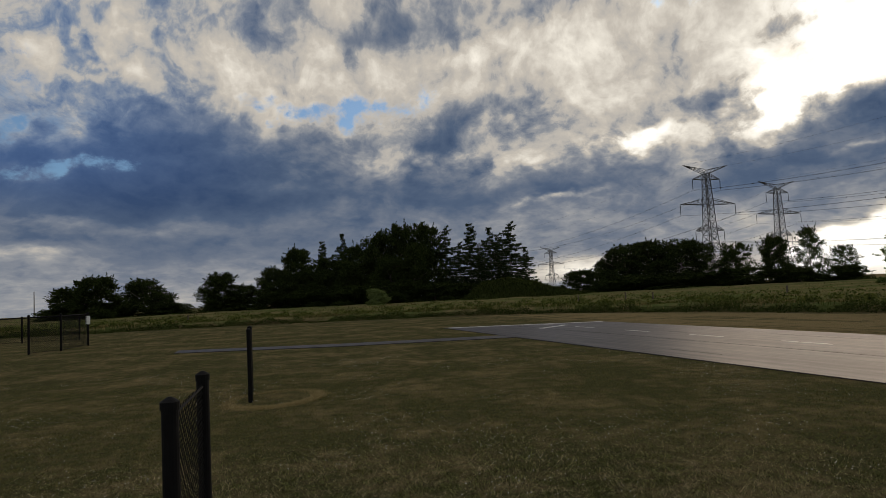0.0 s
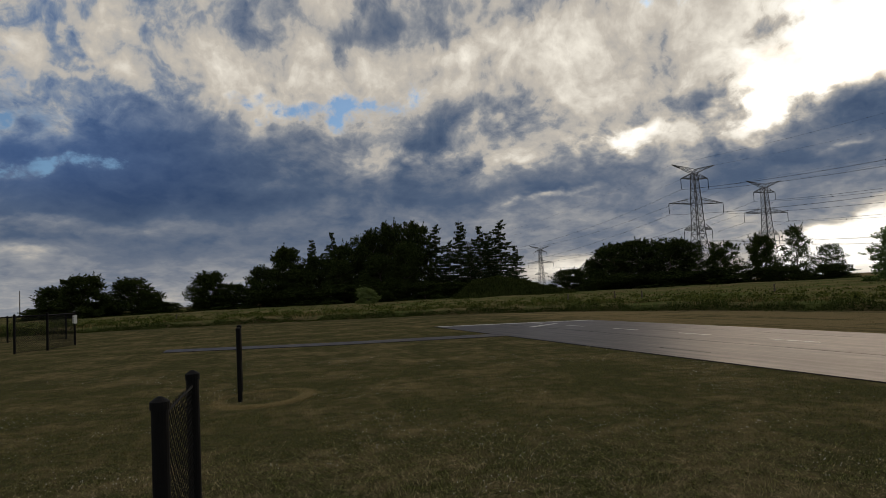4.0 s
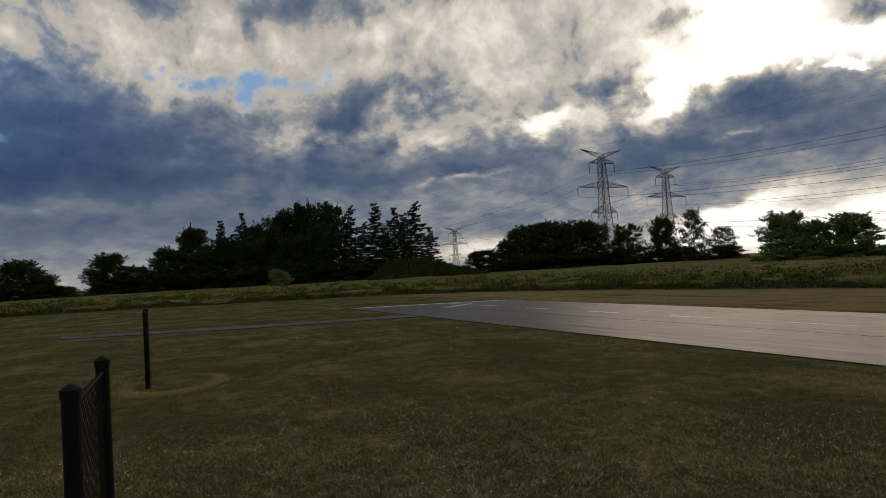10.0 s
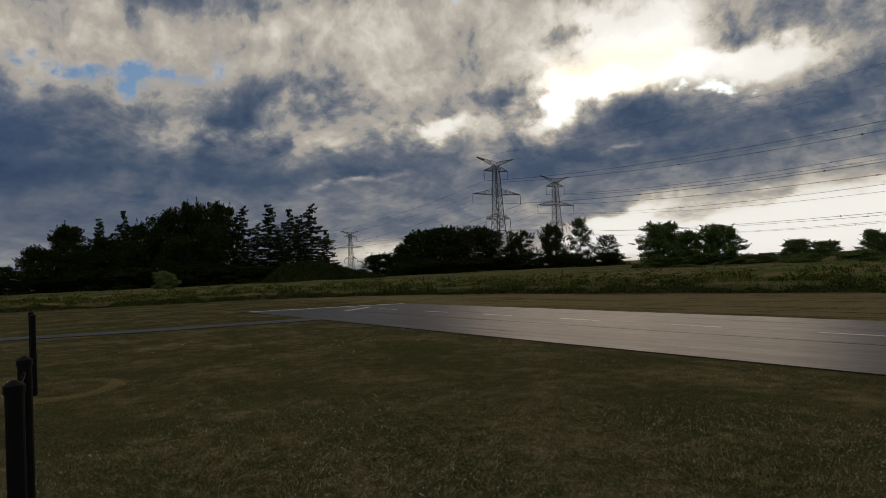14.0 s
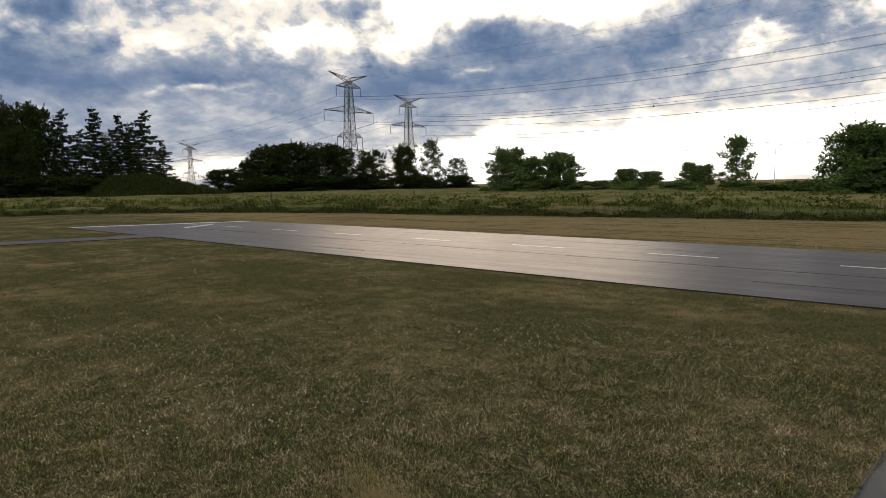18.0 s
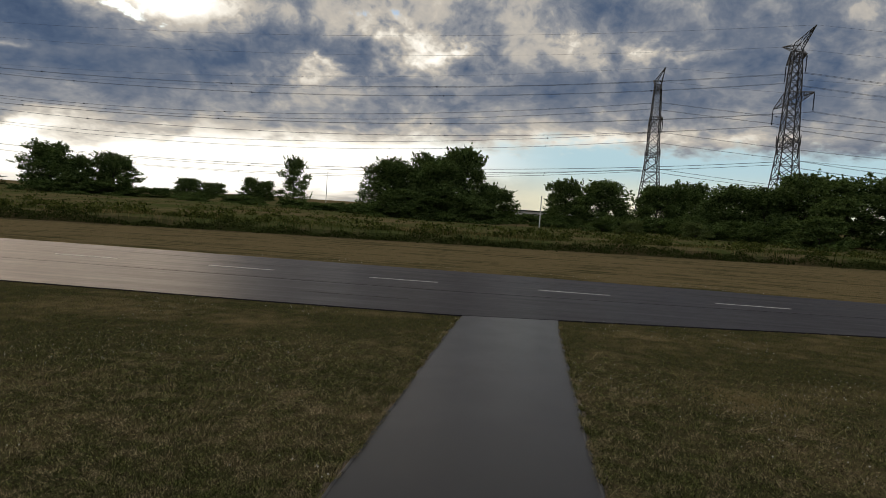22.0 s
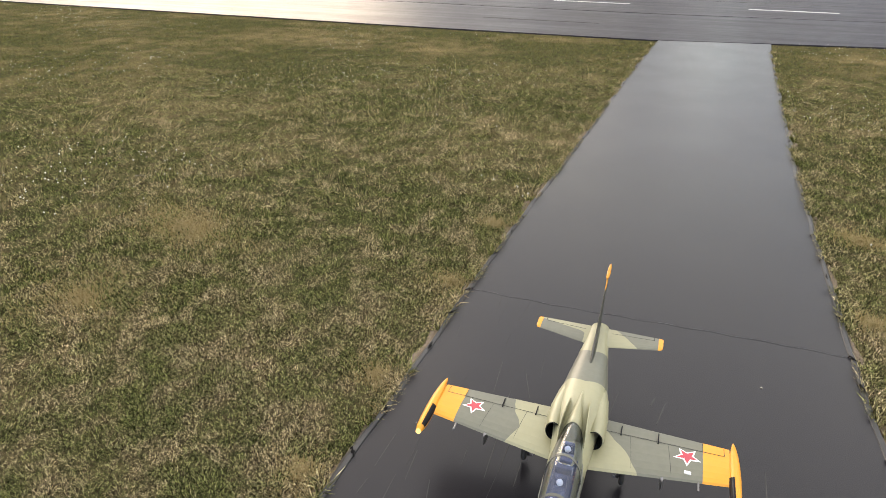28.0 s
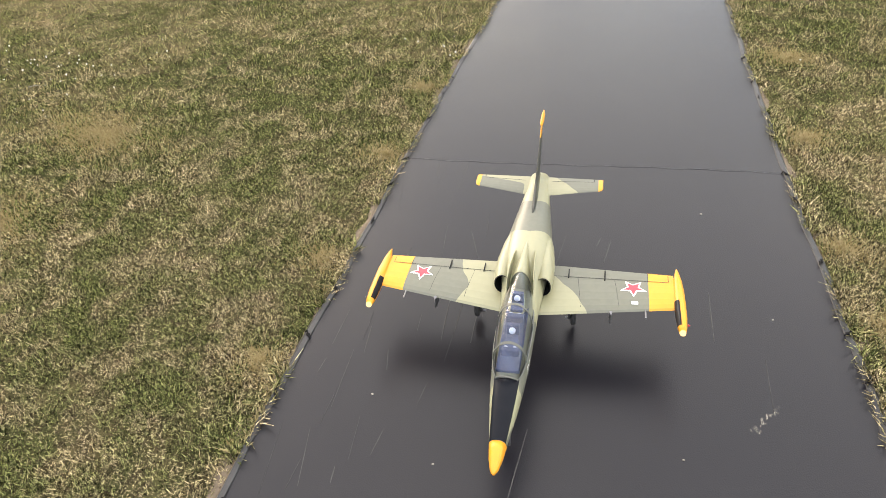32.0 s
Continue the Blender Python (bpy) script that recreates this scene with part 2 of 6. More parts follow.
# ---- the plan: s runs along the runway, o across it, away from the camera ----
TH = -1.215
DS, DO = Vector((math.cos(TH), math.sin(TH), 0)), Vector((-math.sin(TH), math.cos(TH), 0))
rng = np.random.default_rng(7)


def at(s, o, z=0.0):
    return DS * s + DO * o + Vector((0, 0, z))


# ---- materials ----
def material(name, paint, rough=0.8, metal=0.0, bump=None, depth=0.002, spec=0.5, alpha=None):
    """A material; paint(N) gives its colour, bump(N) the height of its relief in units of depth metres."""
    m = bpy.data.materials.new(name)
    m.use_nodes = True
    k = Nodes(m.node_tree)
    b = k.node("ShaderNodeBsdfPrincipled")
    k.put(paint(k) if callable(paint) else paint, b.inputs["Base Color"])
    k.put(rough(k) if callable(rough) else rough, b.inputs["Roughness"])
    b.inputs["Metallic"].default_value = metal
    k.put(spec(k) if callable(spec) else spec, b.inputs["Specular IOR Level"])
    if bump:
        n = k.node("ShaderNodeBump")
        n.inputs["Distance"].default_value = depth
        k.put(bump(k), n.inputs["Height"])
        k.put(n.outputs[0], b.inputs["Normal"])
    k.put(b.outputs[0], k.node("ShaderNodeOutputMaterial").inputs["Surface"])
    return m


def leafy(name, paint, through=0.35):
    """Thin leaves and blades: part of the light comes through them."""
    m = bpy.data.materials.new(name)
    m.use_nodes = True
    k = Nodes(m.node_tree)
    colour = paint(k)
    mx, d, t = k.node("ShaderNodeMixShader"), k.node("ShaderNodeBsdfDiffuse"), k.node("ShaderNodeBsdfTranslucent")
    k.put(colour, d.inputs["Color"])
    k.put(k.mix(1.0, colour, (1.1, 1.15, 0.75), "MULTIPLY"), t.inputs["Color"])
    mx.inputs[0].default_value = through
    k.put(d.outputs[0], mx.inputs[1])
    k.put(t.outputs[0], mx.inputs[2])
    k.put(mx.outputs[0], k.node("ShaderNodeOutputMaterial").inputs["Surface"])
    return m


def place(k, which="Position"):
    return k.node("ShaderNodeNewGeometry").outputs[which]


def own(k):
    return k.node("ShaderNodeTexCoord").outputs["Object"]


def lawn_tint(k):
    """Where the mown grass is green, where straw: patches, mowing streaks along the runway, drier beyond it."""
    p = place(k)
    x, y, _ = k.split(p)
    along_ = k.math("MULTIPLY_ADD", x, math.cos(TH), k.mul(y, math.sin(TH)))
    across = k.math("MULTIPLY_ADD", x, -math.sin(TH), k.mul(y, math.cos(TH)))
    a = k.noise(p, 0.55, 4.0, 0.6)
    b = k.noise(p, 3.2, 3.0, 0.6)
    streak = k.noise(k.vec(k.mul(along_, 0.07), k.mul(across, 2.6), 0.0), 1.0, 4.0, 0.65)
    dry = k.step(across, 15.0, 19.0)
    t = k.math("MULTIPLY_ADD", a, 0.55, k.mul(b, 0.42))
    t = k.math("MULTIPLY_ADD", k.sub(streak, 0.5), k.math("MULTIPLY_ADD", dry, 0.85, 0.18), t)
    return k.step(k.math("MULTIPLY_ADD", dry, 0.16, t), 0.42, 0.68)


def lawn_ground(k):
    p = place(k)
    soil = k.mix(k.noise(p, 60.0, 4.0), (0.018, 0.015, 0.009), (0.075, 0.062, 0.036))
    green = k.mix(k.noise(p, 35.0, 4.0), (0.036, 0.044, 0.017), (0.115, 0.115, 0.050))
    near = k.mix(k.step(k.noise(p, 18.0, 3.0), 0.4, 0.65), green, soil)
    straw = k.mix(k.noise(p, 40.0, 3.0), (0.14, 0.108, 0.052), (0.30, 0.232, 0.128))
    return k.mix(k.mul(lawn_tint(k), 0.8), near, straw)


def blade_paint(k):
    r = place(k, "Random Per Island")
    p = place(k)
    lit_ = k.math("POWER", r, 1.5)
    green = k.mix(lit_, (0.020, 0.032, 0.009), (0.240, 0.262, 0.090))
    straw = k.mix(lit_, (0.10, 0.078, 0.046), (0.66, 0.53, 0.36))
    odd = k.step(k.noise(k.vec(k.mul(r, 91.0), 0.0, 0.0), 1.0, 0.0), 0.55, 0.60)
    hand = k.step(k.noise(p, 5.0, 5.0, 0.66), 0.44, 0.60)
    fac = k.math("ADD", k.math("MULTIPLY_ADD", lawn_tint(k), 0.34, k.math("MULTIPLY_ADD", hand, 0.52, 0.05)), k.mul(odd, 0.34), clamp=True)
    # dark gaps between tufts: shade put into the blade colour by noise
    tuft_shade = k.noise(p, 95.0, 3.0, 0.65)
    return k.scale(k.mix(fac, green, straw), k.step(tuft_shade, 0.38, 0.62, 0.20, 1.75))


def blade_far_paint(k):
    r = place(k, "Random Per Island")
    green = k.mix(r, (0.060, 0.070, 0.024), (0.165, 0.160, 0.062))
    straw = k.mix(r, (0.17, 0.132, 0.068), (0.34, 0.265, 0.155))
    return k.mix(k.math("MULTIPLY_ADD", lawn_tint(k), 0.7, 0.08), green, straw)


def wild_paint(k):
    r = place(k, "Random Per Island")
    p = place(k)
    green = k.mix(r, (0.026, 0.042, 0.011), (0.125, 0.145, 0.044))
    straw = k.mix(r, (0.10, 0.082, 0.036), (0.27, 0.21, 0.105))
    return k.mix(k.step(k.add(k.mul(k.noise(p, 0.22, 4.0, 0.65), 0.75), k.mul(r, 0.25)), 0.47, 0.63), green, straw)


def leaf_paint(a, b):
    return lambda k: k.mix(place(k, "Random Per Island"), a, b)


M = {}
M["lawn"] = material("mown_lawn", lawn_ground, 0.95, bump=lambda k: k.noise(place(k), 70.0, 5.0), depth=0.02, spec=0.0)
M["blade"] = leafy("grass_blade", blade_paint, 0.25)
M["blade_far"] = leafy("distant_grass_blade", blade_far_paint, 0.25)
def meadow_paint(k):
    p = place(k)
    x, y, z = k.split(p)
    fine = k.noise(k.vec(k.mul(x, 2.2), k.mul(y, 0.5), k.mul(z, 1.0)), 1.6, 5.0, 0.65)
    green = k.mix(fine, (0.026, 0.040, 0.012), (0.135, 0.155, 0.052))
    straw = k.mix(fine, (0.09, 0.075, 0.036), (0.24, 0.19, 0.10))
    band_ = k.add(k.mul(k.noise(k.vec(k.mul(x, 0.10), k.mul(y, 0.16), 0.0), 1.0, 4.0, 0.65), 0.6), k.mul(k.noise(p, 1.1, 4.0, 0.7), 0.4))
    return k.mix(k.step(band_, 0.43, 0.60), green, straw)


M["meadow"] = material("meadow_grass", meadow_paint, 0.95, bump=lambda k: k.noise(place(k), 3.0, 5.0), depth=0.15, spec=0.0)
M["wild"] = leafy("tall_grass", wild_paint, 0.3)
M["weed"] = leafy("dark_weeds", leaf_paint((0.02, 0.03, 0.009), (0.07, 0.085, 0.026)), 0.2)
M["herb"] = leafy("meadow_herbs", leaf_paint((0.024, 0.036, 0.010), (0.13, 0.145, 0.042)), 0.25)
M["straw"] = leafy("dry_straw", lambda k: k.mix(place(k, "Random Per Island"), (0.22, 0.17, 0.08), (0.38, 0.31, 0.17)), 0.2)
M["clover"] = material("clover_flower", lambda k: k.mix(place(k, "Random Per Island"), (0.55, 0.52, 0.42), (0.78, 0.76, 0.68)), 0.8)


def mat_paint(k):
    p = place(k)
    big = k.noise(p, 0.8, 4.0, 0.6)
    dust = k.step(k.noise(p, 5.0, 6.0, 0.65), 0.5, 0.75)
    c = k.mix(big, (0.0110, 0.0102, 0.0124), (0.0180, 0.0166, 0.0198))
    c = k.mix(k.mul(dust, 0.30), c, (0.030, 0.029, 0.028))
    fine = k.step(k.noise(p, 240.0, 2.0), 0.66, 0.72)
    return k.mix(k.mul(fine, 0.12), c, (0.06, 0.058, 0.056))


def streaks(k, fine=5.0):
    """Long streaks along the runway."""
    x, y, _ = k.split(place(k))
    u = k.math("MULTIPLY_ADD", x, math.cos(TH), k.mul(y, math.sin(TH)))
    v = k.math("MULTIPLY_ADD", x, -math.sin(TH), k.mul(y, math.cos(TH)))
    return k.noise(k.vec(k.mul(u, 0.25), k.mul(v, fine), 0.0), 1.0, 5.0, 0.65)


def mat_rough(k):
    return k.step(k.math("MULTIPLY_ADD", streaks(k), 0.7, k.mul(k.noise(place(k), 2.2, 5.0, 0.6), 0.3)), 0.25, 0.75, 0.34, 0.46)


M["mat"] = material("black_rubber_sheet", lambda k: k.scale(mat_paint(k), k.step(streaks(k, 3.0), 0.3, 0.7, 1.6, 2.6)), mat_rough, bump=lambda k: k.math("MULTIPLY_ADD", k.noise(place(k), 220.0, 3.0), 0.25, k.noise(place(k), 3.0, 2.0)), depth=0.0012, spec=0.045)
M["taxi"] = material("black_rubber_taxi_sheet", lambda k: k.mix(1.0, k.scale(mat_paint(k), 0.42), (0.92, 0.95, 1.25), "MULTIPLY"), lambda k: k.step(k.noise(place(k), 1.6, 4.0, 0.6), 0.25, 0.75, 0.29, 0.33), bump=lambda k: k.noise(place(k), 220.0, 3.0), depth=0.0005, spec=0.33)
M["edge"] = material("folded_sheet_hem", lambda k: k.mix(k.noise(place(k), 30.0, 4.0), (0.010, 0.010, 0.011), (0.026, 0.026, 0.028)), 0.42, bump=lambda k: k.noise(place(k), 25.0, 4.0), depth=0.003, spec=0.5)
M["earth"] = material("bare_earth", lambda k: k.mix(k.noise(place(k), 45.0, 5.0, 0.65), (0.08, 0.062, 0.044), (0.25, 0.20, 0.148)), 0.95, bump=lambda k: k.noise(place(k), 90.0, 4.0), depth=0.006, spec=0.1)
M["soil"] = material("dried_soil", lambda k: k.mix(k.noise(place(k), 90.0, 3.0), (0.16, 0.145, 0.12), (0.34, 0.32, 0.28)), 0.9, spec=0.1)
M["scuff"] = material("scuffed_rubber", lambda k: k.mix(k.noise(place(k), 60.0, 4.0), (0.030, 0.030, 0.031), (0.075, 0.074, 0.072)), 0.7, spec=0.2)
M["rub"] = material("rubbed_streak", lambda k: k.mix(k.noise(place(k), 9.0, 4.0), (0.05, 0.05, 0.05), (0.16, 0.155, 0.15)), 0.6, spec=0.1)
M["line"] = material("worn_white_paint", lambda k: k.mix(k.step(k.noise(place(k), 25.0, 4.0), 0.45, 0.7), (0.62, 0.61, 0.59), (0.40, 0.39, 0.38)), 0.6)
M["vinyl"] = material("black_vinyl_coat", lambda k: k.mix(k.noise(own(k), 20.0, 4.0), (0.003, 0.003, 0.0032), (0.007, 0.007, 0.0075)), 0.7, spec=0.12)
M["bark"] = material("bark", lambda k: k.mix(k.noise(own(k), 8.0, 5.0), (0.035, 0.027, 0.02), (0.11, 0.09, 0.07)), 0.9, bump=lambda k: k.noise(own(k), 12.0, 5.0), depth=0.03)
M["leaf"] = leafy("broad_leaves", leaf_paint((0.026, 0.048, 0.015), (0.185, 0.255, 0.092)))
# leaves seen against the bright sky; the shade of backlight is in their colour
M["leaf_backlit"] = leafy("backlit_leaves", leaf_paint((0.012, 0.020, 0.006), (0.050, 0.066, 0.020)), 0.2)
M["leaf_light"] = leafy("grey_green_leaves", leaf_paint((0.085, 0.12, 0.04), (0.20, 0.24, 0.10)))
M["needle"] = leafy("spruce_needles", leaf_paint((0.014, 0.024, 0.010), (0.04, 0.055, 0.022)), 0.15)
M["steel"] = material("galvanised_steel", lambda k: k.mix(k.noise(own(k), 0.6, 4.0), (0.045, 0.047, 0.05), (0.10, 0.10, 0.10)), 0.65, 0.4)
M["wire"] = material("aluminium_cable", (0.05, 0.05, 0.055), 0.6, 0.5)
M["white"] = material("white_coat", lambda k: k.mix(k.noise(own(k), 6.0, 3.0), (0.62, 0.62, 0.60), (0.80, 0.80, 0.78)), 0.5)


# ---- builders ----
def mesh_ob(name, verts, faces, mat=None, parent=None, smooth=False, loc=None):
    me = bpy.data.meshes.new(name)
    me.from_pydata([tuple(v) for v in verts], [], [tuple(f) for f in faces])
    me.update()
    if mat:
        me.materials.append(mat)
    if smooth:
        me.polygons.foreach_set("use_smooth", np.ones(len(me.polygons), bool))
    ob = new(name, me)
    if loc is not None:
        ob.location = loc
    if parent:
        ob.parent = parent
    return ob


def quads_ob(name, co, mat, parent=None):
    """Many loose quads: co is an array of n x 4 x 3."""
    n = len(co)
    me = bpy.data.meshes.new(name)
    me.vertices.add(n * 4)
    me.vertices.foreach_set("co", np.ascontiguousarray(co, np.float32).ravel())
    me.loops.add(n * 4)
    me.loops.foreach_set("vertex_index", np.arange(n * 4, dtype=np.int32))
    me.polygons.add(n)
    me.polygons.foreach_set("loop_start", np.arange(0, n * 4, 4, dtype=np.int32))
    me.update(calc_edges=True)
    me.materials.append(mat)
    ob = new(name, me)
    if parent:
        ob.parent = parent
    return ob


def part(name, bm, mat, parent, label="", smooth=False):
    """Links a bmesh as one mesh under a thing or a part."""
    me = bpy.data.meshes.new(name)
    bm.normal_update()
    bm.to_mesh(me)
    bm.free()
    if isinstance(mat, (list, tuple)):
        for m in mat:
            me.materials.append(m)
    else:
        me.materials.append(mat)
    if smooth:
        me.polygons.foreach_set("use_smooth", np.ones(len(me.polygons), bool))
    ob = new(name, me)
    if parent:
        ob.parent = parent
    return tagged(ob, label)


def thing(name, loc, label, category, group="", kind="", turn=0.0):
    ob = new(name)
    ob.empty_display_size = 0.1
    ob.location = loc
    ob.rotation_euler = (0, 0, turn)
    return tagged(ob, label, category, group, kind)


def bm_rod(bm, a, b, r0, r1=None, sides=6):
    """A tapered rod from a to b."""
    a, b = Vector(a), Vector(b)
    r1 = r0 if r1 is None else r1
    q = (b - a).to_track_quat("Z", "Y").to_matrix()
    rings = []
    for p, r in ((a, r0), (b, r1)):
        rings.append([bm.verts.new(p + q @ Vector((r * math.cos(2 * math.pi * i / sides), r * math.sin(2 * math.pi * i / sides), 0))) for i in range(sides)])
    for i in range(sides):
        j = (i + 1) % sides
        bm.faces.new((rings[0][i], rings[0][j], rings[1][j], rings[1][i]))
    bm.faces.new(rings[0][::-1])
    bm.faces.new(rings[1])
    return bm


def bm_rings(bm, rings, caps=(True, True)):
    """Skins a list of rings of points of equal count."""
    vs = [[bm.verts.new(p) for p in ring] for ring in rings]
    n = len(vs[0])
    for a, b in zip(vs, vs[1:]):
        for i in range(n):
            j = (i + 1) % n
            bm.faces.new((a[i], a[j], b[j], b[i]))
    if caps[0]:
        bm.faces.new(vs[0][::-1])
    if caps[1]:
        bm.faces.new(vs[-1])
    return vs


def bm_box(bm, size, centre=(0, 0, 0), bevel=0.0):
    r = bmesh.ops.create_cube(bm, size=1.0, matrix=Matrix.LocRotScale(centre, None, size))
    if bevel:
        bmesh.ops.bevel(bm, geom=list({e for v in r["verts"] for e in v.link_edges}), offset=bevel, segments=2, affect="EDGES", profile=0.5)
    return bm


def bm_lathe(bm, prof, sides=14, axis="z", at_=(0, 0, 0)):
    """A turned body: prof is rows of (height, radius)."""
    rings = []
    for h, r in prof:
        ring = []
        for i in range(sides):
            c, s = r * math.cos(2 * math.pi * i / sides), r * math.sin(2 * math.pi * i / sides)
            p = {"z": (c, s, h), "x": (h, c, s), "y": (s, h, c)}[axis]
            ring.append(Vector(p) + Vector(at_))
        rings.append(ring)
    bm_rings(bm, rings)
    return bm


# ---- ground ----
def ground_sheet():
    radii = [0, 4, 8, 14, 22, 32, 45, 65, 100, 160, 300, 700, 1600, 3200]
    seg = 72
    vs, fs = [(0, 0, 0)], []
    for r in radii[1:]:
        drop = -8.0 * min(1.0, max(0.0, (r - 160) / 500))
        vs += [(r * math.cos(2 * math.pi * i / seg), r * math.sin(2 * math.pi * i / seg), drop) for i in range(seg)]
    for i in range(seg):
        fs.append((0, 1 + i, 1 + (i + 1) % seg))
    for k in range(len(radii) - 2):
        a, b = 1 + k * seg, 1 + (k + 1) * seg
        for i in range(seg):
            j = (i + 1) % seg
            fs.append((a + i, b + i, b + j, a + j))
    return tagged(mesh_ob("ground", vs, fs, M["lawn"]), "mown lawn of green and straw-coloured grass", "ground", kind="structure")


ground_sheet()

TW_L = [(-6.0, -0.98), (-2.0, -0.95), (0.5, -0.92), (1.1, -0.90), (1.86, -0.875), (2.76, -0.85), (4.81, -0.735), (6.7, -0.65), (8.6, -0.55), (9.9, -0.46)]
TW_R = [(-6.0, 0.86), (-2.0, 0.85), (1.1, 0.83), (2.4, 0.81), (4.5, 0.82), (7.1, 0.91), (9.0, 0.98), (10.16, 1.05)]


def along(rows, v):
    a = np.array(rows)
    return float(np.interp(v, a[:, 0], a[:, 1]))


def edge_l(o):
    return along(TW_L, o) + 0.003 * math.sin(o * 5.1) + 0.003 * math.sin(o * 13.7 + 1)


def edge_r(o):
    return along(TW_R, o) + 0.003 * math.sin(o * 4.3 + 2) + 0.003 * math.sin(o * 11.9)


def slab(name, left, right, top, mat, parent, under=0.0):
    """A thin sheet between two rows of points in (s, o), with its thickness."""
    n = len(left)
    vs = [at(s, o, top) for s, o in left] + [at(s, o, top) for s, o in right]
    vs += [at(s, o, under) for s, o in left] + [at(s, o, under) for s, o in right]
    fs = []
    for i in range(n - 1):
        fs.append((i, i + 1, n + i + 1, n + i))
        fs.append((2 * n + i, i, i + 1, 2 * n + i + 1)[::-1])
        fs.append((n + i, 3 * n + i, 3 * n + i + 1, n + i + 1)[::-1])
    fs.append((0, n, 3 * n, 2 * n))
    fs.append((n - 1, 2 * n + n - 1, 3 * n + n - 1, 2 * n - 1))
    ob = mesh_ob(name, vs, fs, mat, parent)
    bm = bmesh.new()
    bm.from_mesh(ob.data)
    bmesh.ops.recalc_face_normals(bm, faces=bm.faces)
    bm.to_mesh(ob.data)
    bm.free()
    return ob


taxiway = thing("taxiway", (0, 0, 0), "narrow taxiway of matt black rubber sheeting laid on grass", "taxiway", kind="structure")
for lo, hi, top in ((-6.0, 2.325, 0.018), (2.29, 9.90, 0.0165)):
    os = list(np.arange(lo, hi, 0.12)) + [hi]
    lf = [(edge_l(o), o) for o in os]
    rt = [(edge_r(o) if o < 9.8 else 1.05, o if o < 9.8 else 10.12) for o in os]
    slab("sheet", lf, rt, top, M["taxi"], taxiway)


def hem(edge, side):
    """The turned-down, crinkled border of the sheet."""
    bm = bmesh.new()
    rings = []
    for o in np.arange(-2.0, 9.75, 0.06):
        s = edge(o)
        w = 0.022 + 0.012 * noise.noise((o * 2.3, side, 0))
        top = 0.019 if o < 2.3 else 0.0175
        h = top + 0.0015 + 0.007 * abs(noise.noise((o * 5.0, side, 5)))
        ring = [at(s - side * 0.012, o, top - 0.002), at(s - side * 0.010, o, h), at(s + side * 0.006, o, h + 0.002), at(s + side * w * 0.55, o, h * 0.8), at(s + side * w, o, 0.004), at(s + side * w, o, -0.004)]
        rings.append(ring)
    bm_rings(bm, rings)
    return part("hem", bm, M["edge"], taxiway, "crinkled folded border", smooth=False)


hem(edge_l, -1)
hem(edge_r, 1)
bm = bmesh.new()
bm_rod(bm, (-0.022, 0.003, 0.003), (0.018, -0.003, 0.0035), 0.0028, 0.0022, 5)
bm_rod(bm, (0.016, -0.003, 0.003), (0.020, 0.004, -0.006), 0.0028, 0.0026, 5)
bm_lathe(bm, [(-0.002, 0.006), (0.002, 0.0075), (0.004, 0.005)], 7)
peg = part("peg", bm, M["vinyl"], taxiway, "dark bent fixing staple")
peg.location = at(edge_l(0.5), 0.5, 0.022)
for k in range(60):
    o = 0.5 + 0.31 * (k // 2 + 1) + 0.07 * math.sin(k * 7.3)
    s = (edge_l(o) + 0.004) if k % 2 else (edge_r(o) - 0.004)
    if o < 9.6:
        q = new("peg", peg.data)
        q.parent, q.location = taxiway, at(s, o, 0.019 if o > 2.4 else 0.025)
        q.rotation_euler = (0.2 * math.sin(k), 0.2 * math.cos(k * 3), 0.4 + 0.7 * math.sin(k * 2.7))
# the lapped joint across the sheet
bm = bmesh.new()
rings = []
for i in range(41):
    s = -0.86 + 1.66 * i / 40
    o = 2.315 + 0.012 * math.sin(s * 3) + 0.004 * math.sin(s * 31)
    rings.append([at(s, o - 0.004, 0.0172), at(s, o - 0.002, 0.0186), at(s, o + 0.003, 0.0186 + 0.0008 * abs(math.sin(s * 9))), at(s, o + 0.010, 0.0162)])
bm_rings(bm, rings)
part("lap", bm, M["taxi"], taxiway, "lapped joint between two sheets")
# scuffs and crumbs lying on the sheet
for k in range(22):
    bm = bmesh.new()
    bmesh.ops.create_icosphere(bm, subdivisions=1, radius=0.0025 + 0.004 * rng.random())
    for v in bm.verts:
        v.co.z *= 0.4
        v.co += Vector(rng.normal(0, 0.0006, 3))
    q = part("crumb", bm, M["soil"], None)
    o = 0.3 + 6.5 * rng.random() ** 1.4
    q.location = at(edge_l(o) + 0.15 + 1.4 * rng.random(), o, 0.02 if o < 2.4 else 0.014)
    tagged(q, "pale crumb of dried soil on the black sheet", "soil crumb", "crumbs on the taxiway")

# runway
RUN_NEAR = [(-31.0, 9.80), (-20.0, 9.78), (-10.0, 9.74), (-4.0, 9.76), (-0.5, 9.86), (1.1, 10.15), (5.2, 10.85), (9.0, 11.45), (14.0, 12.0), (32.0, 12.2)]
RUN_FAR = [(-28.0, 16.6), (-20.0, 16.75), (-10.0, 16.75), (0.0, 16.7), (8.0, 16.45), (14.0, 16.3), (32.0, 16.2)]
runway = thing("runway", (0, 0, 0), "wet-looking dark grey model aircraft runway of laid sheets", "runway", kind="structure")
ss = np.arange(-31.0, 32.1, 1.0)
SEAMS = [0.0, 0.41, 0.83, 1.0]


def cross(s, f):
    lo, hi = along(RUN_NEAR, s), along(RUN_FAR, s)
    return lo + (hi - lo) * f


def run_end(f):
    return -31.0 + 3.7 * f


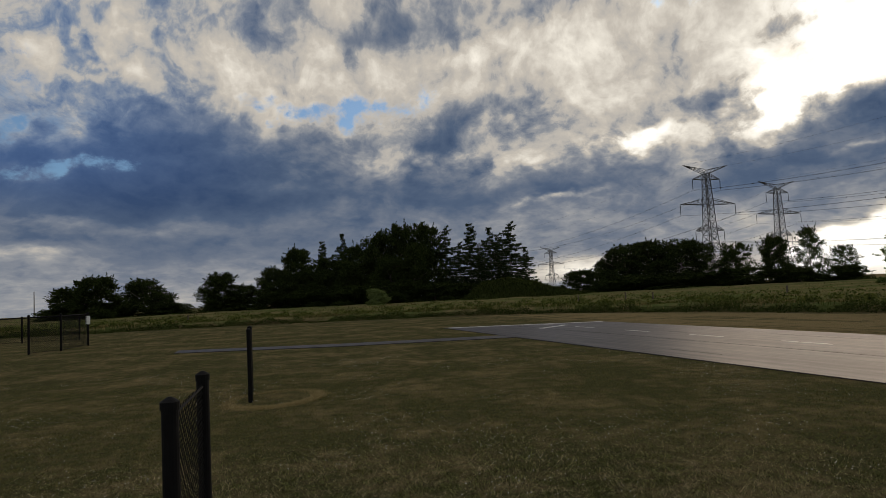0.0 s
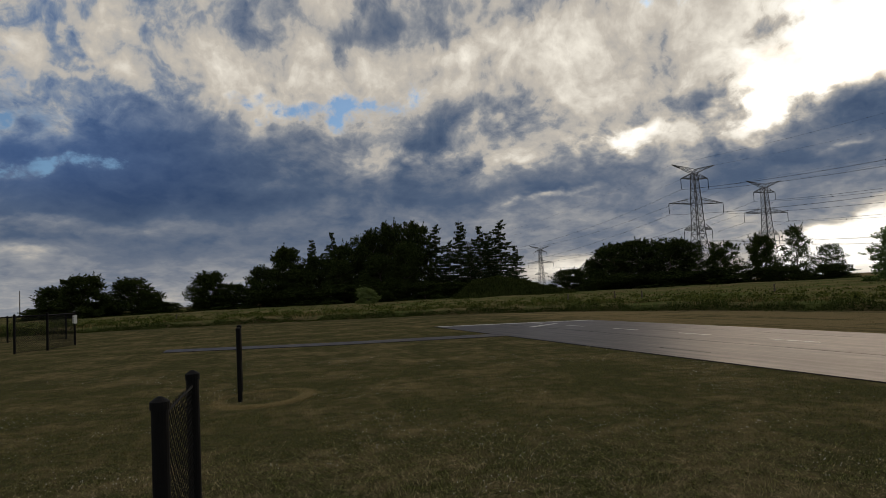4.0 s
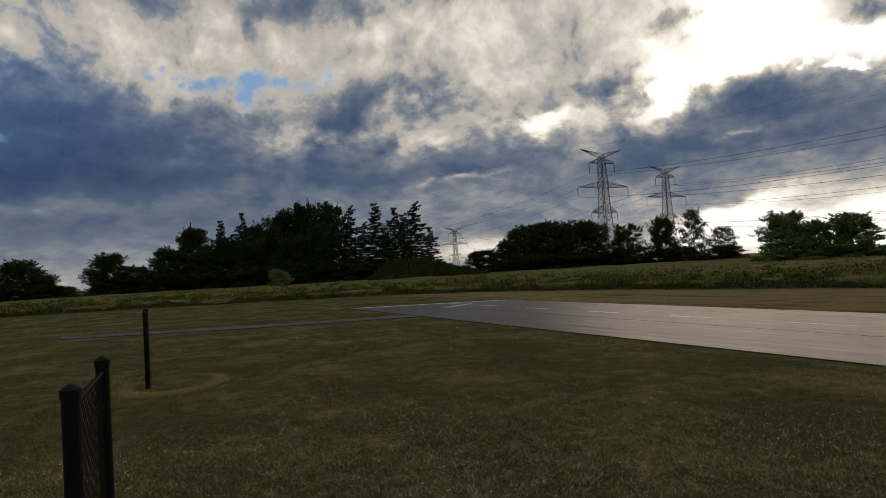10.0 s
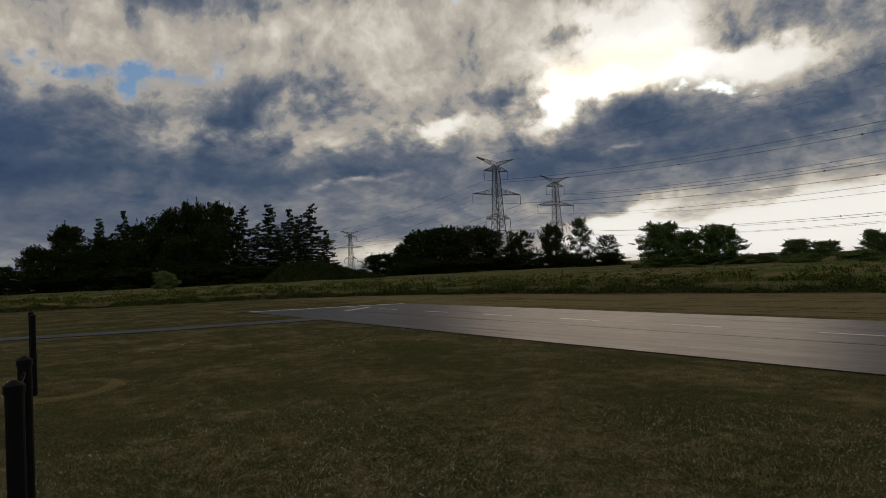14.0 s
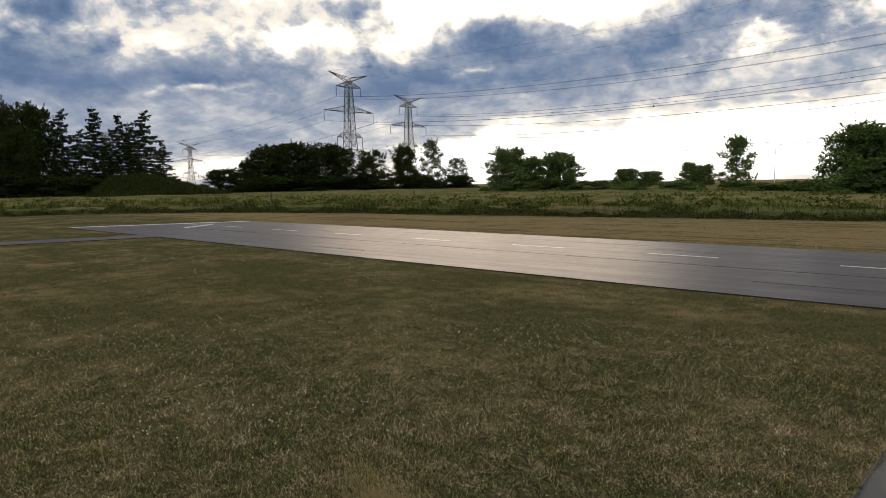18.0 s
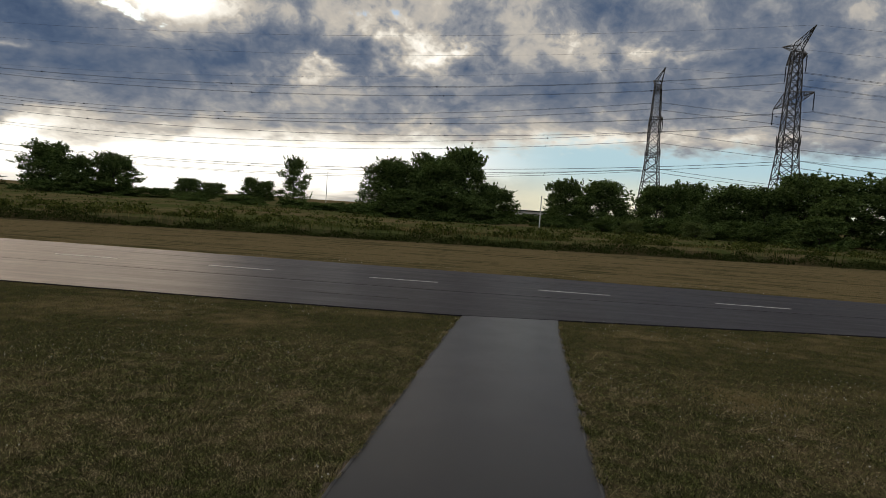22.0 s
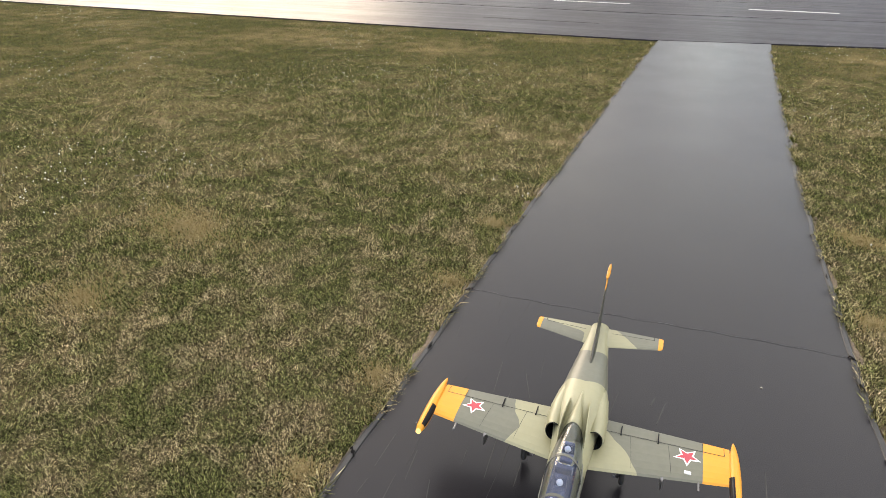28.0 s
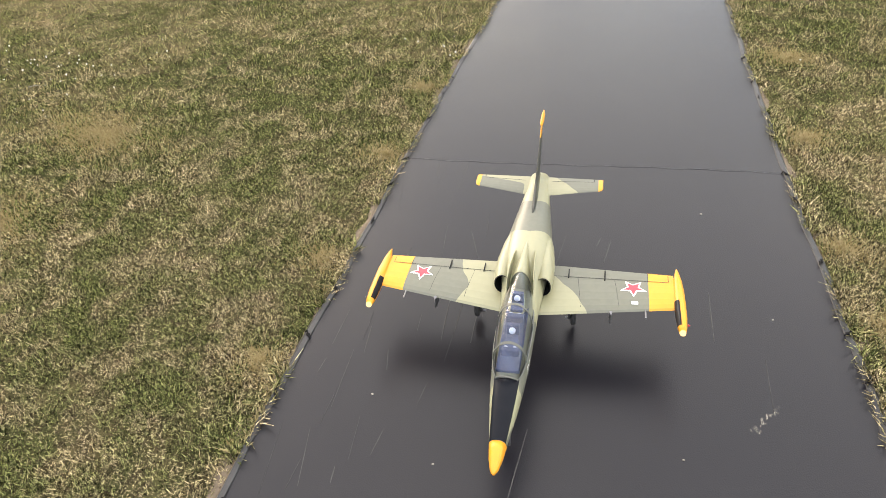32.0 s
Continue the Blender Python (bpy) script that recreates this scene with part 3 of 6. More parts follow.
for k in range(3):
    rows = []
    for f, side in ((SEAMS[k], 0.016 if k == 2 else 0.005), (SEAMS[k + 1], -0.016 if k == 1 else -0.005)):
        rows.append([(s, cross(s, f) + side) for s in run_end(f) + (32.0 - run_end(f)) * np.linspace(0, 1, 121)])
    slab("sheet", rows[0], rows[1], 0.020 + 0.003 * (k % 2), M["mat"], runway)
for k in range(-3, 12):
    a = -17.703 + 3.725 * k
    o = 13.925 if k < 5 else 13.9
    slab("centre_dash", [(a, o - 0.036), (a + 1.528, o - 0.036)], [(a, o + 0.036), (a + 1.528, o + 0.036)], 0.029, M["line"], runway)
slab("end_stripe", [(-30.75, 9.95), (-27.55, 16.5)], [(-30.45, 9.95), (-27.25, 16.5)], 0.029, M["line"], runway)
slab("chevron", [(-25.65, 12.45), (-26.8, 14.2)], [(-25.45, 12.55), (-26.6, 14.3)], 0.029, M["line"], runway)
for k in range(15):
    a, o, ln = -20 + 2.6 * k + 1.5 * rng.random(), 10.6 + 5.4 * rng.random(), 1.2 + 3.0 * rng.random()
    if o > along(RUN_NEAR, a + ln) + 0.3 and abs(o - 13.92) > 0.2:
        q = 0.008 + 0.010 * rng.random()
        slab("streak", [(a, o - q), (a + ln * 0.5, o - q * 1.3), (a + ln, o - q * 0.3)], [(a, o + q * 0.4), (a + ln * 0.5, o + q), (a + ln, o + q * 0.3)], 0.0255, M["rub"], runway, 0.018)
path = thing("far_taxiway", (0, 0, 0), "narrow grey sheet path across the lawn to the runway end", "taxiway", kind="structure")
slab("sheet", [(-27.6, -2.06), (-25.0, 3.74), (-23.3, 9.78)], [(-26.2, -2.06), (-23.6, 3.74), (-21.9, 9.78)], 0.018, M["mat"], path)


# ---- meadow of tall grass behind the field ----
EDGE = [(-150, 25), (-80, 42), (-36, 47.5), (-20, 50.4), (-2, 48.8), (5.4, 44.8), (11.3, 38.3), (14.8, 32.6), (17.2, 28), (20.3, 23), (24.2, 16), (27.6, 10), (30.6, 5), (34.8, -2.5), (40, -14), (48, -32), (70, -80)]


def dense_edge(step):
    pts = [Vector((x, y, 0)) for x, y in EDGE]
    out = []
    for a, b in zip(pts, pts[1:]):
        n = max(1, int((b - a).length / step))
        out += [a.lerp(b, i / n) for i in range(n)]
    for _ in range(2):
        out = [out[0]] + [(out[i - 1] + out[i] * 2 + out[i + 1]) / 4 for i in range(1, len(out) - 1)] + [out[-1]]
    return out


def meadow():
    line = dense_edge(1.6)
    offs = [0, 0.12, 0.5, 1.5, 3.5, 7, 12, 20, 32, 50, 80]
    vs, fs = [], []
    for i, p in enumerate(line):
        outw = p.normalized()
        for k, d in enumerate(offs):
            q = p + outw * (d + 0.3 * noise.noise((p.x * 0.4, p.y * 0.4, 1)))
            h = 0 if k == 0 else (0.30 if k == 1 else 0.42) + 0.14 * noise.noise((q.x * 0.35, q.y * 0.35, 3)) + min(0.5, d * 0.008)
            vs.append((q.x, q.y, h))
    n = len(offs)
    for i in range(len(line) - 1):
        for k in range(n - 1):
            a = i * n + k
            fs.append((a, a + 1, a + n + 1, a + n))
    return tagged(mesh_ob("meadow", vs, fs, M["meadow"]), "unmown meadow of tall green and brown grass", "meadow", kind="structure")


meadow()


def blades(name, x, y, z, h, w, lean, mat, label, cat, flat=False):
    """Grass blades, each bent and of two quads, or straight and of one; all inputs are arrays."""
    n = len(x)
    yaw = rng.random(n) * 2 * math.pi
    dirx, diry = np.cos(yaw), np.sin(yaw)
    turn = yaw + math.pi / 2 + rng.normal(0, 0.5, n)
    sx, sy = np.cos(turn) * w / 2, np.sin(turn) * w / 2
    steps = ((0, 0, 1.0), (1.0, 1.0, 0.3)) if flat else ((0, 0, 1.0), (0.35, 0.62, 0.85), (1.0, 1.0, 0.15))
    m = len(steps)
    co = np.zeros((n, 2 * m, 3), np.float32)
    for k, (f, up, wd) in enumerate(steps):
        px, py, pz = x + dirx * lean * f, y + diry * lean * f, z + h * up
        co[:, 2 * k] = np.stack([px - sx * wd, py - sy * wd, pz], 1)
        co[:, 2 * k + 1] = np.stack([px + sx * wd, py + sy * wd, pz], 1)
    me = bpy.data.meshes.new(name)
    me.vertices.add(n * 2 * m)
    me.vertices.foreach_set("co", co.ravel())
    base = (np.arange(n) * 2 * m)[:, None]
    idx = np.concatenate([base + np.array([0, 1, 3, 2]) + 2 * k for k in range(m - 1)], 1).astype(np.int32)
    me.loops.add(idx.size)
    me.loops.foreach_set("vertex_index", idx.ravel())
    me.polygons.add(n * (m - 1))
    me.polygons.foreach_set("loop_start", np.arange(0, idx.size, 4, dtype=np.int32))
    me.update(calc_edges=True)
    me.materials.append(mat)
    return tagged(new(name, me), label, cat, kind="stuff")


def on_sheets(x, y):
    s, o = x * DS.x + y * DS.y, x * DO.x + y * DO.y
    l = np.interp(o, *np.array(TW_L).T) - 0.02
    r = np.interp(o, *np.array(TW_R).T) + 0.02
    taxi = (s > l) & (s < r) & (o < 10.2)
    run = (o > np.interp(s, *np.array(RUN_NEAR).T) - 0.03) & (o < np.interp(s, *np.array(RUN_FAR).T) + 0.05) & (s > -31.0 + 3.7 * np.clip((o - 9.8) / 6.9, 0, 1))
    far = (o > -2.2) & (o < 9.8) & (np.abs(s - np.interp(o, [-2.06, 3.74, 9.78], [-26.9, -24.3, -22.6])) < 0.8)
    return taxi | run | far


def lawn_blades(name, r0, r1, density, h, w, label, mat, fade, turn=(-48, 118), flat=False):
    a0, a1 = radians(turn[0]), radians(turn[1])
    n = int(density * (a1 - a0) / 2 * (r1 * r1 - r0 * r0))
    r = np.sqrt(rng.random(n) * (r1 * r1 - r0 * r0) + r0 * r0)
    a = a0 + rng.random(n) * (a1 - a0)
    x, y = r * np.sin(a), r * np.cos(a)
    keep = ~on_sheets(x, y)
    # each belt thins out over its outer and inner parts, so that no edge shows
    keep &= rng.random(n) < np.clip(1 - (r - fade[2]) / (r1 - fade[2]), 0, 1)
    keep &= rng.random(n) < np.clip((r - r0) / max(0.01, fade[1] - r0), 0, 1)
    x, y = x[keep], y[keep]
    n = len(x)
    clump = 0.75 + 0.5 * np.sin(x * 9 + np.sin(y * 7) * 2) * np.sin(y * 8 + np.sin(x * 6) * 2) * 0.6
    hh = h * (0.55 + 0.7 * rng.random(n)) * clump
    blades(name, x, y, np.zeros(n) - 0.002, hh, w * (0.7 + 0.6 * rng.random(n)), hh * (0.4 + 1.3 * rng.random(n)), mat, label, "grass", flat)


TURF = "short mown grass, green mixed with dry straw"
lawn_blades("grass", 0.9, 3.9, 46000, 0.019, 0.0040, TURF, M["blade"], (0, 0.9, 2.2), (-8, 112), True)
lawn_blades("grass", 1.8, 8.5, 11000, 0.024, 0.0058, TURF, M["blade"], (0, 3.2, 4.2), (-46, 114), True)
lawn_blades("grass", 4.2, 19, 1500, 0.024, 0.0095, "short mown grass with dry patches", M["blade_far"], (0, 8.5, 10.0), flat=True)
lawn_blades("grass", 10, 44, 110, 0.020, 0.018, "short mown grass with dry patches", M["blade_far"], (0, 18.0, 24.0), flat=True)


def clover():
    n = 24000
    r = 3.6 + 15 * rng.random(n) ** 0.8
    a = radians(-45) + rng.random(n) * radians(160)
    x, y = r * np.sin(a), r * np.cos(a)
    f = np.array([noise.noise((u * 0.55, v * 0.55, 9)) for u, v in zip(x, y)])
    keep = ~on_sheets(x, y) & (f > 0.12 - 0.25 * (rng.random(n) - 0.3)) & (rng.random(n) < 0.55)
    x, y = x[keep], y[keep]
    vs, fs = [], []
    for u, v in zip(x, y):
        k, q = len(vs), 0.004 + 0.0035 * rng.random()
        z = 0.028 + 0.02 * rng.random()
        vs += [(u + q, v, z), (u, v + q, z), (u - q, v, z), (u, v - q, z), (u, v, z + q), (u, v, z - q)]
        fs += [(k + i, k + (i + 1) % 4, k + 4) for i in range(4)] + [(k + (i + 1) % 4, k + i, k + 5) for i in range(4)]
    tagged(mesh_ob("clover_flower", vs, fs, M["clover"]), "small white clover flower heads scattered in the lawn", "clover", kind="stuff")


clover()


def tall_grass():
    line = dense_edge(0.5)
    px = np.array([[p.x, p.y] for p in line if -60 < p.x < 48])
    for count, d0, d1, h, w in ((50000, 0.3, 2.2, 0.27, 0.030), (80000, 1.0, 14, 0.19, 0.034), (50000, 12, 48, 0.22, 0.06)):
        i = rng.integers(0, len(px), count)
        q = px[i] + rng.normal(0, 0.3, (count, 2))
        u = q / np.linalg.norm(q, axis=1)[:, None]
        d = d0 + (d1 - d0) * rng.random(count)
        q = q + u * d[:, None]
        z = np.clip(d * 0.6, 0, 0.32) + np.minimum(0.45, np.maximum(d, 0) * 0.008)
        f = np.sin(q[:, 0] * 0.7 + np.sin(q[:, 1] * 0.5) * 2) * np.sin(q[:, 1] * 0.6)
        clump = np.array([noise.noise((a * 0.5, b * 0.5, 2)) for a, b in q])
        keep = clump > (-0.1 if d0 > 0.8 else -1)
        q, d, z, f = q[keep], d[keep], z[keep], f[keep]
        count = len(q)
        hh = h * (0.45 + 0.75 * rng.random(count)) * (1 + 0.3 * f)
        blades("tall_grass", q[:, 0], q[:, 1], z - 0.05, hh, w * (0.6 + 0.8 * rng.random(count)), hh * (0.1 + 0.6 * rng.random(count)), M["wild"], "tall wild grass gone to seed, green and brown", "tall grass")


tall_grass()


def weeds():
    """A dark leafy fringe of weeds along the edge of the meadow."""
    line = dense_edge(0.5)
    px = np.array([[p.x, p.y] for p in line if -70 < p.x < 50])
    n = 95000
    i = rng.integers(0, len(px), n)
    q = px[i] + rng.normal(0, 0.35, (n, 2))
    u = q / np.linalg.norm(q, axis=1)[:, None]
    q = q + u * (-0.25 + 0.9 * rng.random(n))[:, None]
    lump = 0.30 + 0.34 * np.array([noise.noise((a * 0.9, b * 0.9, 7)) for a, b in q]) + 0.12 * np.sin(i * 0.37)
    lump = np.clip(lump, 0.06, 0.6)
    c = np.concatenate([q, (lump * (0.1 + 0.9 * rng.random(n) ** 0.7))[:, None]], 1)
    a, b = rng.normal(0, 1, (n, 3)), rng.normal(0, 1, (n, 3))
    a /= np.linalg.norm(a, axis=1)[:, None]
    b /= np.linalg.norm(b, axis=1)[:, None]
    r = (0.03 + 0.05 * rng.random(n))[:, None]
    tagged(quads_ob("weeds", np.stack([c - a * r, c - b * r * 0.6, c + a * r, c + b * r * 0.6], 1), M["weed"]), "dark leafy weeds along the mown edge", "weeds", kind="stuff")


weeds()


def leaf_quads(c, size, g):
    """Leaf clumps as small bent quads at the points c."""
    n = len(c)
    a, b = g.normal(0, 1, (n, 3)), g.normal(0, 1, (n, 3))
    a /= np.linalg.norm(a, axis=1)[:, None]
    b -= a * (a * b).sum(1)[:, None]
    b /= np.linalg.norm(b, axis=1)[:, None]
    s = size * (0.55 + 0.9 * g.random(n))[:, None]
    a, b = a * s, b * s * 0.6
    return np.stack([c - a, c - b * 0.9, c + a, c + b], 1)


def herbs():
    """Leafy clumps of docks and thistles that break up the meadow."""
    line = dense_edge(0.5)
    px = np.array([[p.x, p.y] for p in line if -70 < p.x < 50])
    m, per = 1500, 60
    i = rng.integers(0, len(px), m)
    mid = px[i]
    mid = mid + mid / np.linalg.norm(mid, axis=1)[:, None] * (0.8 + 30 * rng.random(m) ** 1.8)[:, None]
    size = 0.16 + 0.34 * rng.random(m) ** 2
    u = rng.normal(0, 1, (m, per, 3))
    u /= np.linalg.norm(u, axis=2)[:, :, None]
    u *= (0.35 + 0.65 * rng.random((m, per)))[:, :, None]
    c = np.concatenate([mid, np.full((m, 1), 0.52)], 1)[:, None, :] + u * np.stack([size * 2.2, size * 2.2, size], 1)[:, None, :]
    c = c.reshape(-1, 3)
    tagged(quads_ob("meadow_herbs", leaf_quads(c, 0.075, rng), M["herb"]), "leafy clumps of docks and thistles in the tall grass", "weeds", kind="stuff")


def mound():
    """A low earth mound grown over with rough dark grass, in front of the spruces."""
    vs, fs = [], []
    nx, ny = 64, 22

    def height(x, y):
        f = np.interp(x, [-4, -2, 0.3, 3.8, 7.5, 11.5, 16], [0, 0.8, 2.7, 3.25, 2.5, 1.2, 0])
        return f * max(0.0, 1 - ((y - 88.5) / 4.2) ** 2) ** 0.8 + (0.16 * noise.noise((x * 0.9, y * 0.9, 4)) + 0.08 * noise.noise((x * 2.6, y * 2.6, 4))) * min(1, f)

    for j in range(ny + 1):
        for i in range(nx + 1):
            x, y = -4 + 20 * i / nx, 84.3 + 8.4 * j / ny
            vs.append((x, y, height(x, y) - 0.03))
    for j in range(ny):
        for i in range(nx):
            a = j * (nx + 1) + i
            fs.append((a, a + 1, a + nx + 2, a + nx + 1))
    tagged(mesh_ob("mound", vs, fs, M["weed"], smooth=True), "low earth mound overgrown with dark rough grass", "mound", kind="structure")
    n = 16000
    x, y = -4 + 20 * rng.random(n), 84.4 + 5 * rng.random(n)
    z = np.array([height(a, b) for a, b in zip(x, y)])
    h = 0.18 + 0.22 * rng.random(n)
    blades("tall_grass", x, y, z - 0.05, h, 0.05 + 0.04 * rng.random(n), h * (0.3 + 0.9 * rng.random(n)), M["weed"], "dark rough grass growing on the earth mound", "tall grass")


herbs()
mound()
# a ring of dry cut grass round the far fence panel
n = 9000
a = np.where(rng.random(n) < 0.8, rng.normal(-0.9, 0.8, n), rng.random(n) * 2 * math.pi)
r = 1.05 + rng.normal(0, 0.10, n)
blades("dry_grass", -3.35 + r * np.cos(a) * 0.72, 11.75 + r * np.sin(a) * 0.95, np.zeros(n), 0.018 + 0.016 * rng.random(n), np.full(n, 0.007), 0.015 + 0.02 * rng.random(n), M["straw"], "ring of dry straw-coloured grass round the fence panel", "dry grass")


def dry_patch(x, y, rx, ry, n):
    a = rng.random(n) * 2 * math.pi
    r = np.abs(rng.normal(0, 0.62, n)) * (0.6 + 0.6 * np.abs(np.sin(a * 2.5 + x)))
    px, py = x + rx * r * np.cos(a), y + ry * r * np.sin(a)
    keep = ~on_sheets(px, py)
    px, py = px[keep], py[keep]
    n = len(px)
    h = 0.010 + 0.016 * rng.random(n)
    blades("dry_grass", px, py, np.zeros(n), h, 0.0032 + 0.002 * rng.random(n), h * (0.3 + 1.0 * rng.random(n)), M["straw"], "bleached dry grass patch in the lawn", "dry grass")


def edge_tufts(edge, side, mat, n, h0, label):
    """Longer grass that leans over the border of the taxi sheet."""
    o = 0.3 + 9.3 * rng.random(n) ** 1.2
    lump = np.array([noise.noise((v * 3.1, side, 1)) for v in o])
    o = o[lump > -0.05]
    s = np.array([edge(v) for v in o]) + side * (0.004 + 0.05 * rng.random(len(o)) ** 1.5)
    p = s[:, None] * np.array(DS)[None] + o[:, None] * np.array(DO)[None]
    h = h0 * (0.5 + 0.9 * rng.random(len(o)))
    blades("grass", p[:, 0], p[:, 1], np.zeros(len(o)), h, 0.0035 + 0.003 * rng.random(len(o)), h * (0.4 + 1.2 * rng.random(len(o))), mat, label, "grass")


def soil_strip(edge, side, o0, o1, wide, seed):
    """A ragged strip of bare pale soil between the sheet and the turf."""
    vs, fs = [], []
    os = np.arange(o0, o1, 0.025)
    for o in os:
        w = wide * max(0.05, 0.55 + 1.1 * noise.noise((o * 2.1, seed, 0)) + 0.5 * noise.noise((o * 9.0, seed, 4)))
        vs += [at(edge(o) - side * 0.01, o, 0.003), at(edge(o) + side * (0.012 + 0.6 * w), o, 0.008), at(edge(o) + side * (0.02 + w), o, 0.003)]
    for i in range(len(os) - 1):
        for k in (0, 1):
            a = 3 * i + k
            fs.append((a, a + 1, a + 4, a + 3) if side < 0 else (a, a + 3, a + 4, a + 1))
    return tagged(mesh_ob("bare_soil", vs, fs, M["earth"]), "ragged strip of bare pale soil beside the black sheet", "soil", kind="stuff")


soil_strip(edge_l, -1, 0.0, 6.5, 0.055, 2.0)
soil_strip(edge_r, 1, 0.0, 6.5, 0.045, 8.0)
edge_tufts(edge_l, -1, M["blade"], 9000, 0.036, "uncut grass leaning over the rubber sheet border")
edge_tufts(edge_r, 1, M["blade"], 9000, 0.036, "uncut grass leaning over the rubber sheet border")
edge_tufts(edge_l, -1, M["straw"], 1500, 0.030, "dry straw along the rubber sheet border")
dry_patch(1.35, 3.35, 0.26, 0.6, 6500)
for s, o, k in ((0.95, 2.66, 0.13), (0.92, 1.84, 0.10), (0.96, 1.44, 0.12), (-0.98, 2.36, 0.12), (-1.0, 1.55, 0.10), (-1.02, 1.0, 0.09), (-0.97, 3.1, 0.10), (1.05, 3.6, 0.15), (2.6, 6.3, 0.5), (-2.6, 1.6, 0.3)):
    p = at(s, o)
    dry_patch(p.x, p.y, k, k * 1.4, int(9000 * k))
bm = bmesh.new()
bm_rings(bm, [[Vector((0.035 * t, 0.02 * t * t, 0.035 + 0.004 * t)) + Vector((0, 0.0025 * math.cos(a), 0.0025 * math.sin(a))) for a in (0, 2.1, 4.2)] for t in (-1.0, -0.4, 0.2, 1.0)])
straw = part("straw", bm, M["soil"], None)
straw.location, straw.rotation_euler = (1.55, 4.27, 0.0), (0, 0, 2.4)
tagged(straw, "single curved pale straw lying in the mown grass", "straw")
for k in range(44):
    bm = bmesh.new()
    ln, wd = 0.05 + 0.22 * rng.random(), 0.0008 + 0.0016 * rng.random()
    bm_rings(bm, [[Vector((t * ln, wd * c * (1 - abs(t - 0.5)), z)) for c, z in ((1, 0), (-1, 0), (0, 0.0008))] for t in (0, 0.25, 0.5, 0.75, 1.0)])
    q = part("scratch", bm, M["scuff"], taxiway, "pale scratch in the rubber")
    o = 0.25 + 1.9 * rng.random()
    s = -0.82 + (0.5 if k % 3 else 1.5) * rng.random()
    q.location, q.rotation_euler = at(s, o, 0.0184), (0, 0, math.atan2(DO.y, DO.x) + 0.12 * rng.normal())
for k in range(26):
    bm = bmesh.new()
    bm_rings(bm, [[Vector((t * 0.016, 0.0016 * c * (1 - abs(t - 0.5)), z)) for c, z in ((1, 0), (-1, 0), (0, 0.0008))] for t in (0, 0.3, 0.6, 1.0)])
    q = part("scuff_mark", bm, M["soil"], taxiway, "rubbed pale scuff")
    q.location, q.rotation_euler = at(0.49 + 0.0028 * k + 0.006 * rng.normal(), 0.95 + 0.0038 * k + 0.004 * rng.normal(), 0.0184), (0, 0, 0.4 + 0.8 * rng.normal())
    q.scale = (0.35 + 0.5 * rng.random(),) * 3


# ---- trees ----
def limb_tree(bm, h, spread, seed, start=0.25, n=9, r=0.035):
    g = np.random.default_rng(seed)
    top = Vector((0.03 * h * g.normal(), 0.03 * h * g.normal(), h * 0.74))
    mid = Vector((0.02 * h * g.normal(), 0.02 * h * g.normal(), h * 0.45))
    bm_rod(bm, (0, 0, -0.05), mid, r * h * 0.62, r * h * 0.42, 7)
    bm_rod(bm, mid, top, r * h * 0.42, r * h * 0.08, 6)
    for k in range(n):
        f = start + (0.85 - start) * (k + g.random()) / n
        base = Vector((0, 0, 0)).lerp(mid, f / 0.5) if f < 0.5 else mid.lerp(top, (f - 0.5) / 0.4 if f < 0.9 else 1)
        a = k * 2.4 + g.random()
        ln = spread * 0.45 * (0.6 + 0.5 * g.random()) * (1.15 - 0.6 * f)
        tip = base + Vector((math.cos(a) * ln, math.sin(a) * ln, ln * (0.35 + 0.5 * g.random())))
        bm_rod(bm, base, tip, r * h * 0.20, r * h * 0.05, 5)
        for _ in range(2):
            b2 = base.lerp(tip, 0.4 + 0.3 * g.random())
            t2 = b2 + Vector(g.normal(0, 0.07 * spread, 3)) + Vector((0, 0, 0.06 * h))
            bm_rod(bm, b2, t2, r * h * 0.08, r * h * 0.02, 4)


def crown_points(h, w, seed, count, blobs, low=0.12, shape="round", hollow=0.35, air=0.0):
    g = np.random.default_rng(seed)
    pts = []
    for k in range(blobs):
        f = low + 0.12 + (0.90 - low - 0.12) * (k + 0.5 * g.random()) / blobs
        reach = {"round": 1.12 * (1 - max(0.0, f)) ** 0.5 * min(1.0, 0.86 + f), "cone": 1.05 - f, "tall": 0.75 * math.sin(math.pi * min(0.95, f + 0.12)) ** 0.6}[shape]
        a = k * 2.399 + g.random() * 0.8
        d = w * 0.5 * reach * (0.25 + 0.66 * g.random() ** 0.7)
        c = np.array([math.cos(a) * d, math.sin(a) * d, f * h])
        rad = np.array([1, 1, 0.72]) * (0.11 + 0.11 * g.random()) * min(w, h * 0.8) * (1 - air * 0.4)
        m = int(count / blobs)
        u = g.normal(0, 1, (m, 3))
        u /= np.linalg.norm(u, axis=1)[:, None]
        rr = hollow + (1 - hollow) * g.random(m) ** 0.5
        u[:, 2] = np.where(u[:, 2] < -0.3, u[:, 2] * 0.5, u[:, 2])
        rr *= 1.0 + 0.22 * np.sin(u[:, 0] * 5 + k) * np.sin(u[:, 1] * 5 + 2 * k) + 0.12 * (g.random(m) < 0.1)
        p = c + u * rr[:, None] * rad
        pts.append(p)
    p = np.concatenate(pts)
    p = p[p[:, 2] > 0.02 * h]
    sticks = 0.025 * w
    p += g.normal(0, sticks * 0.35, p.shape)
    return p


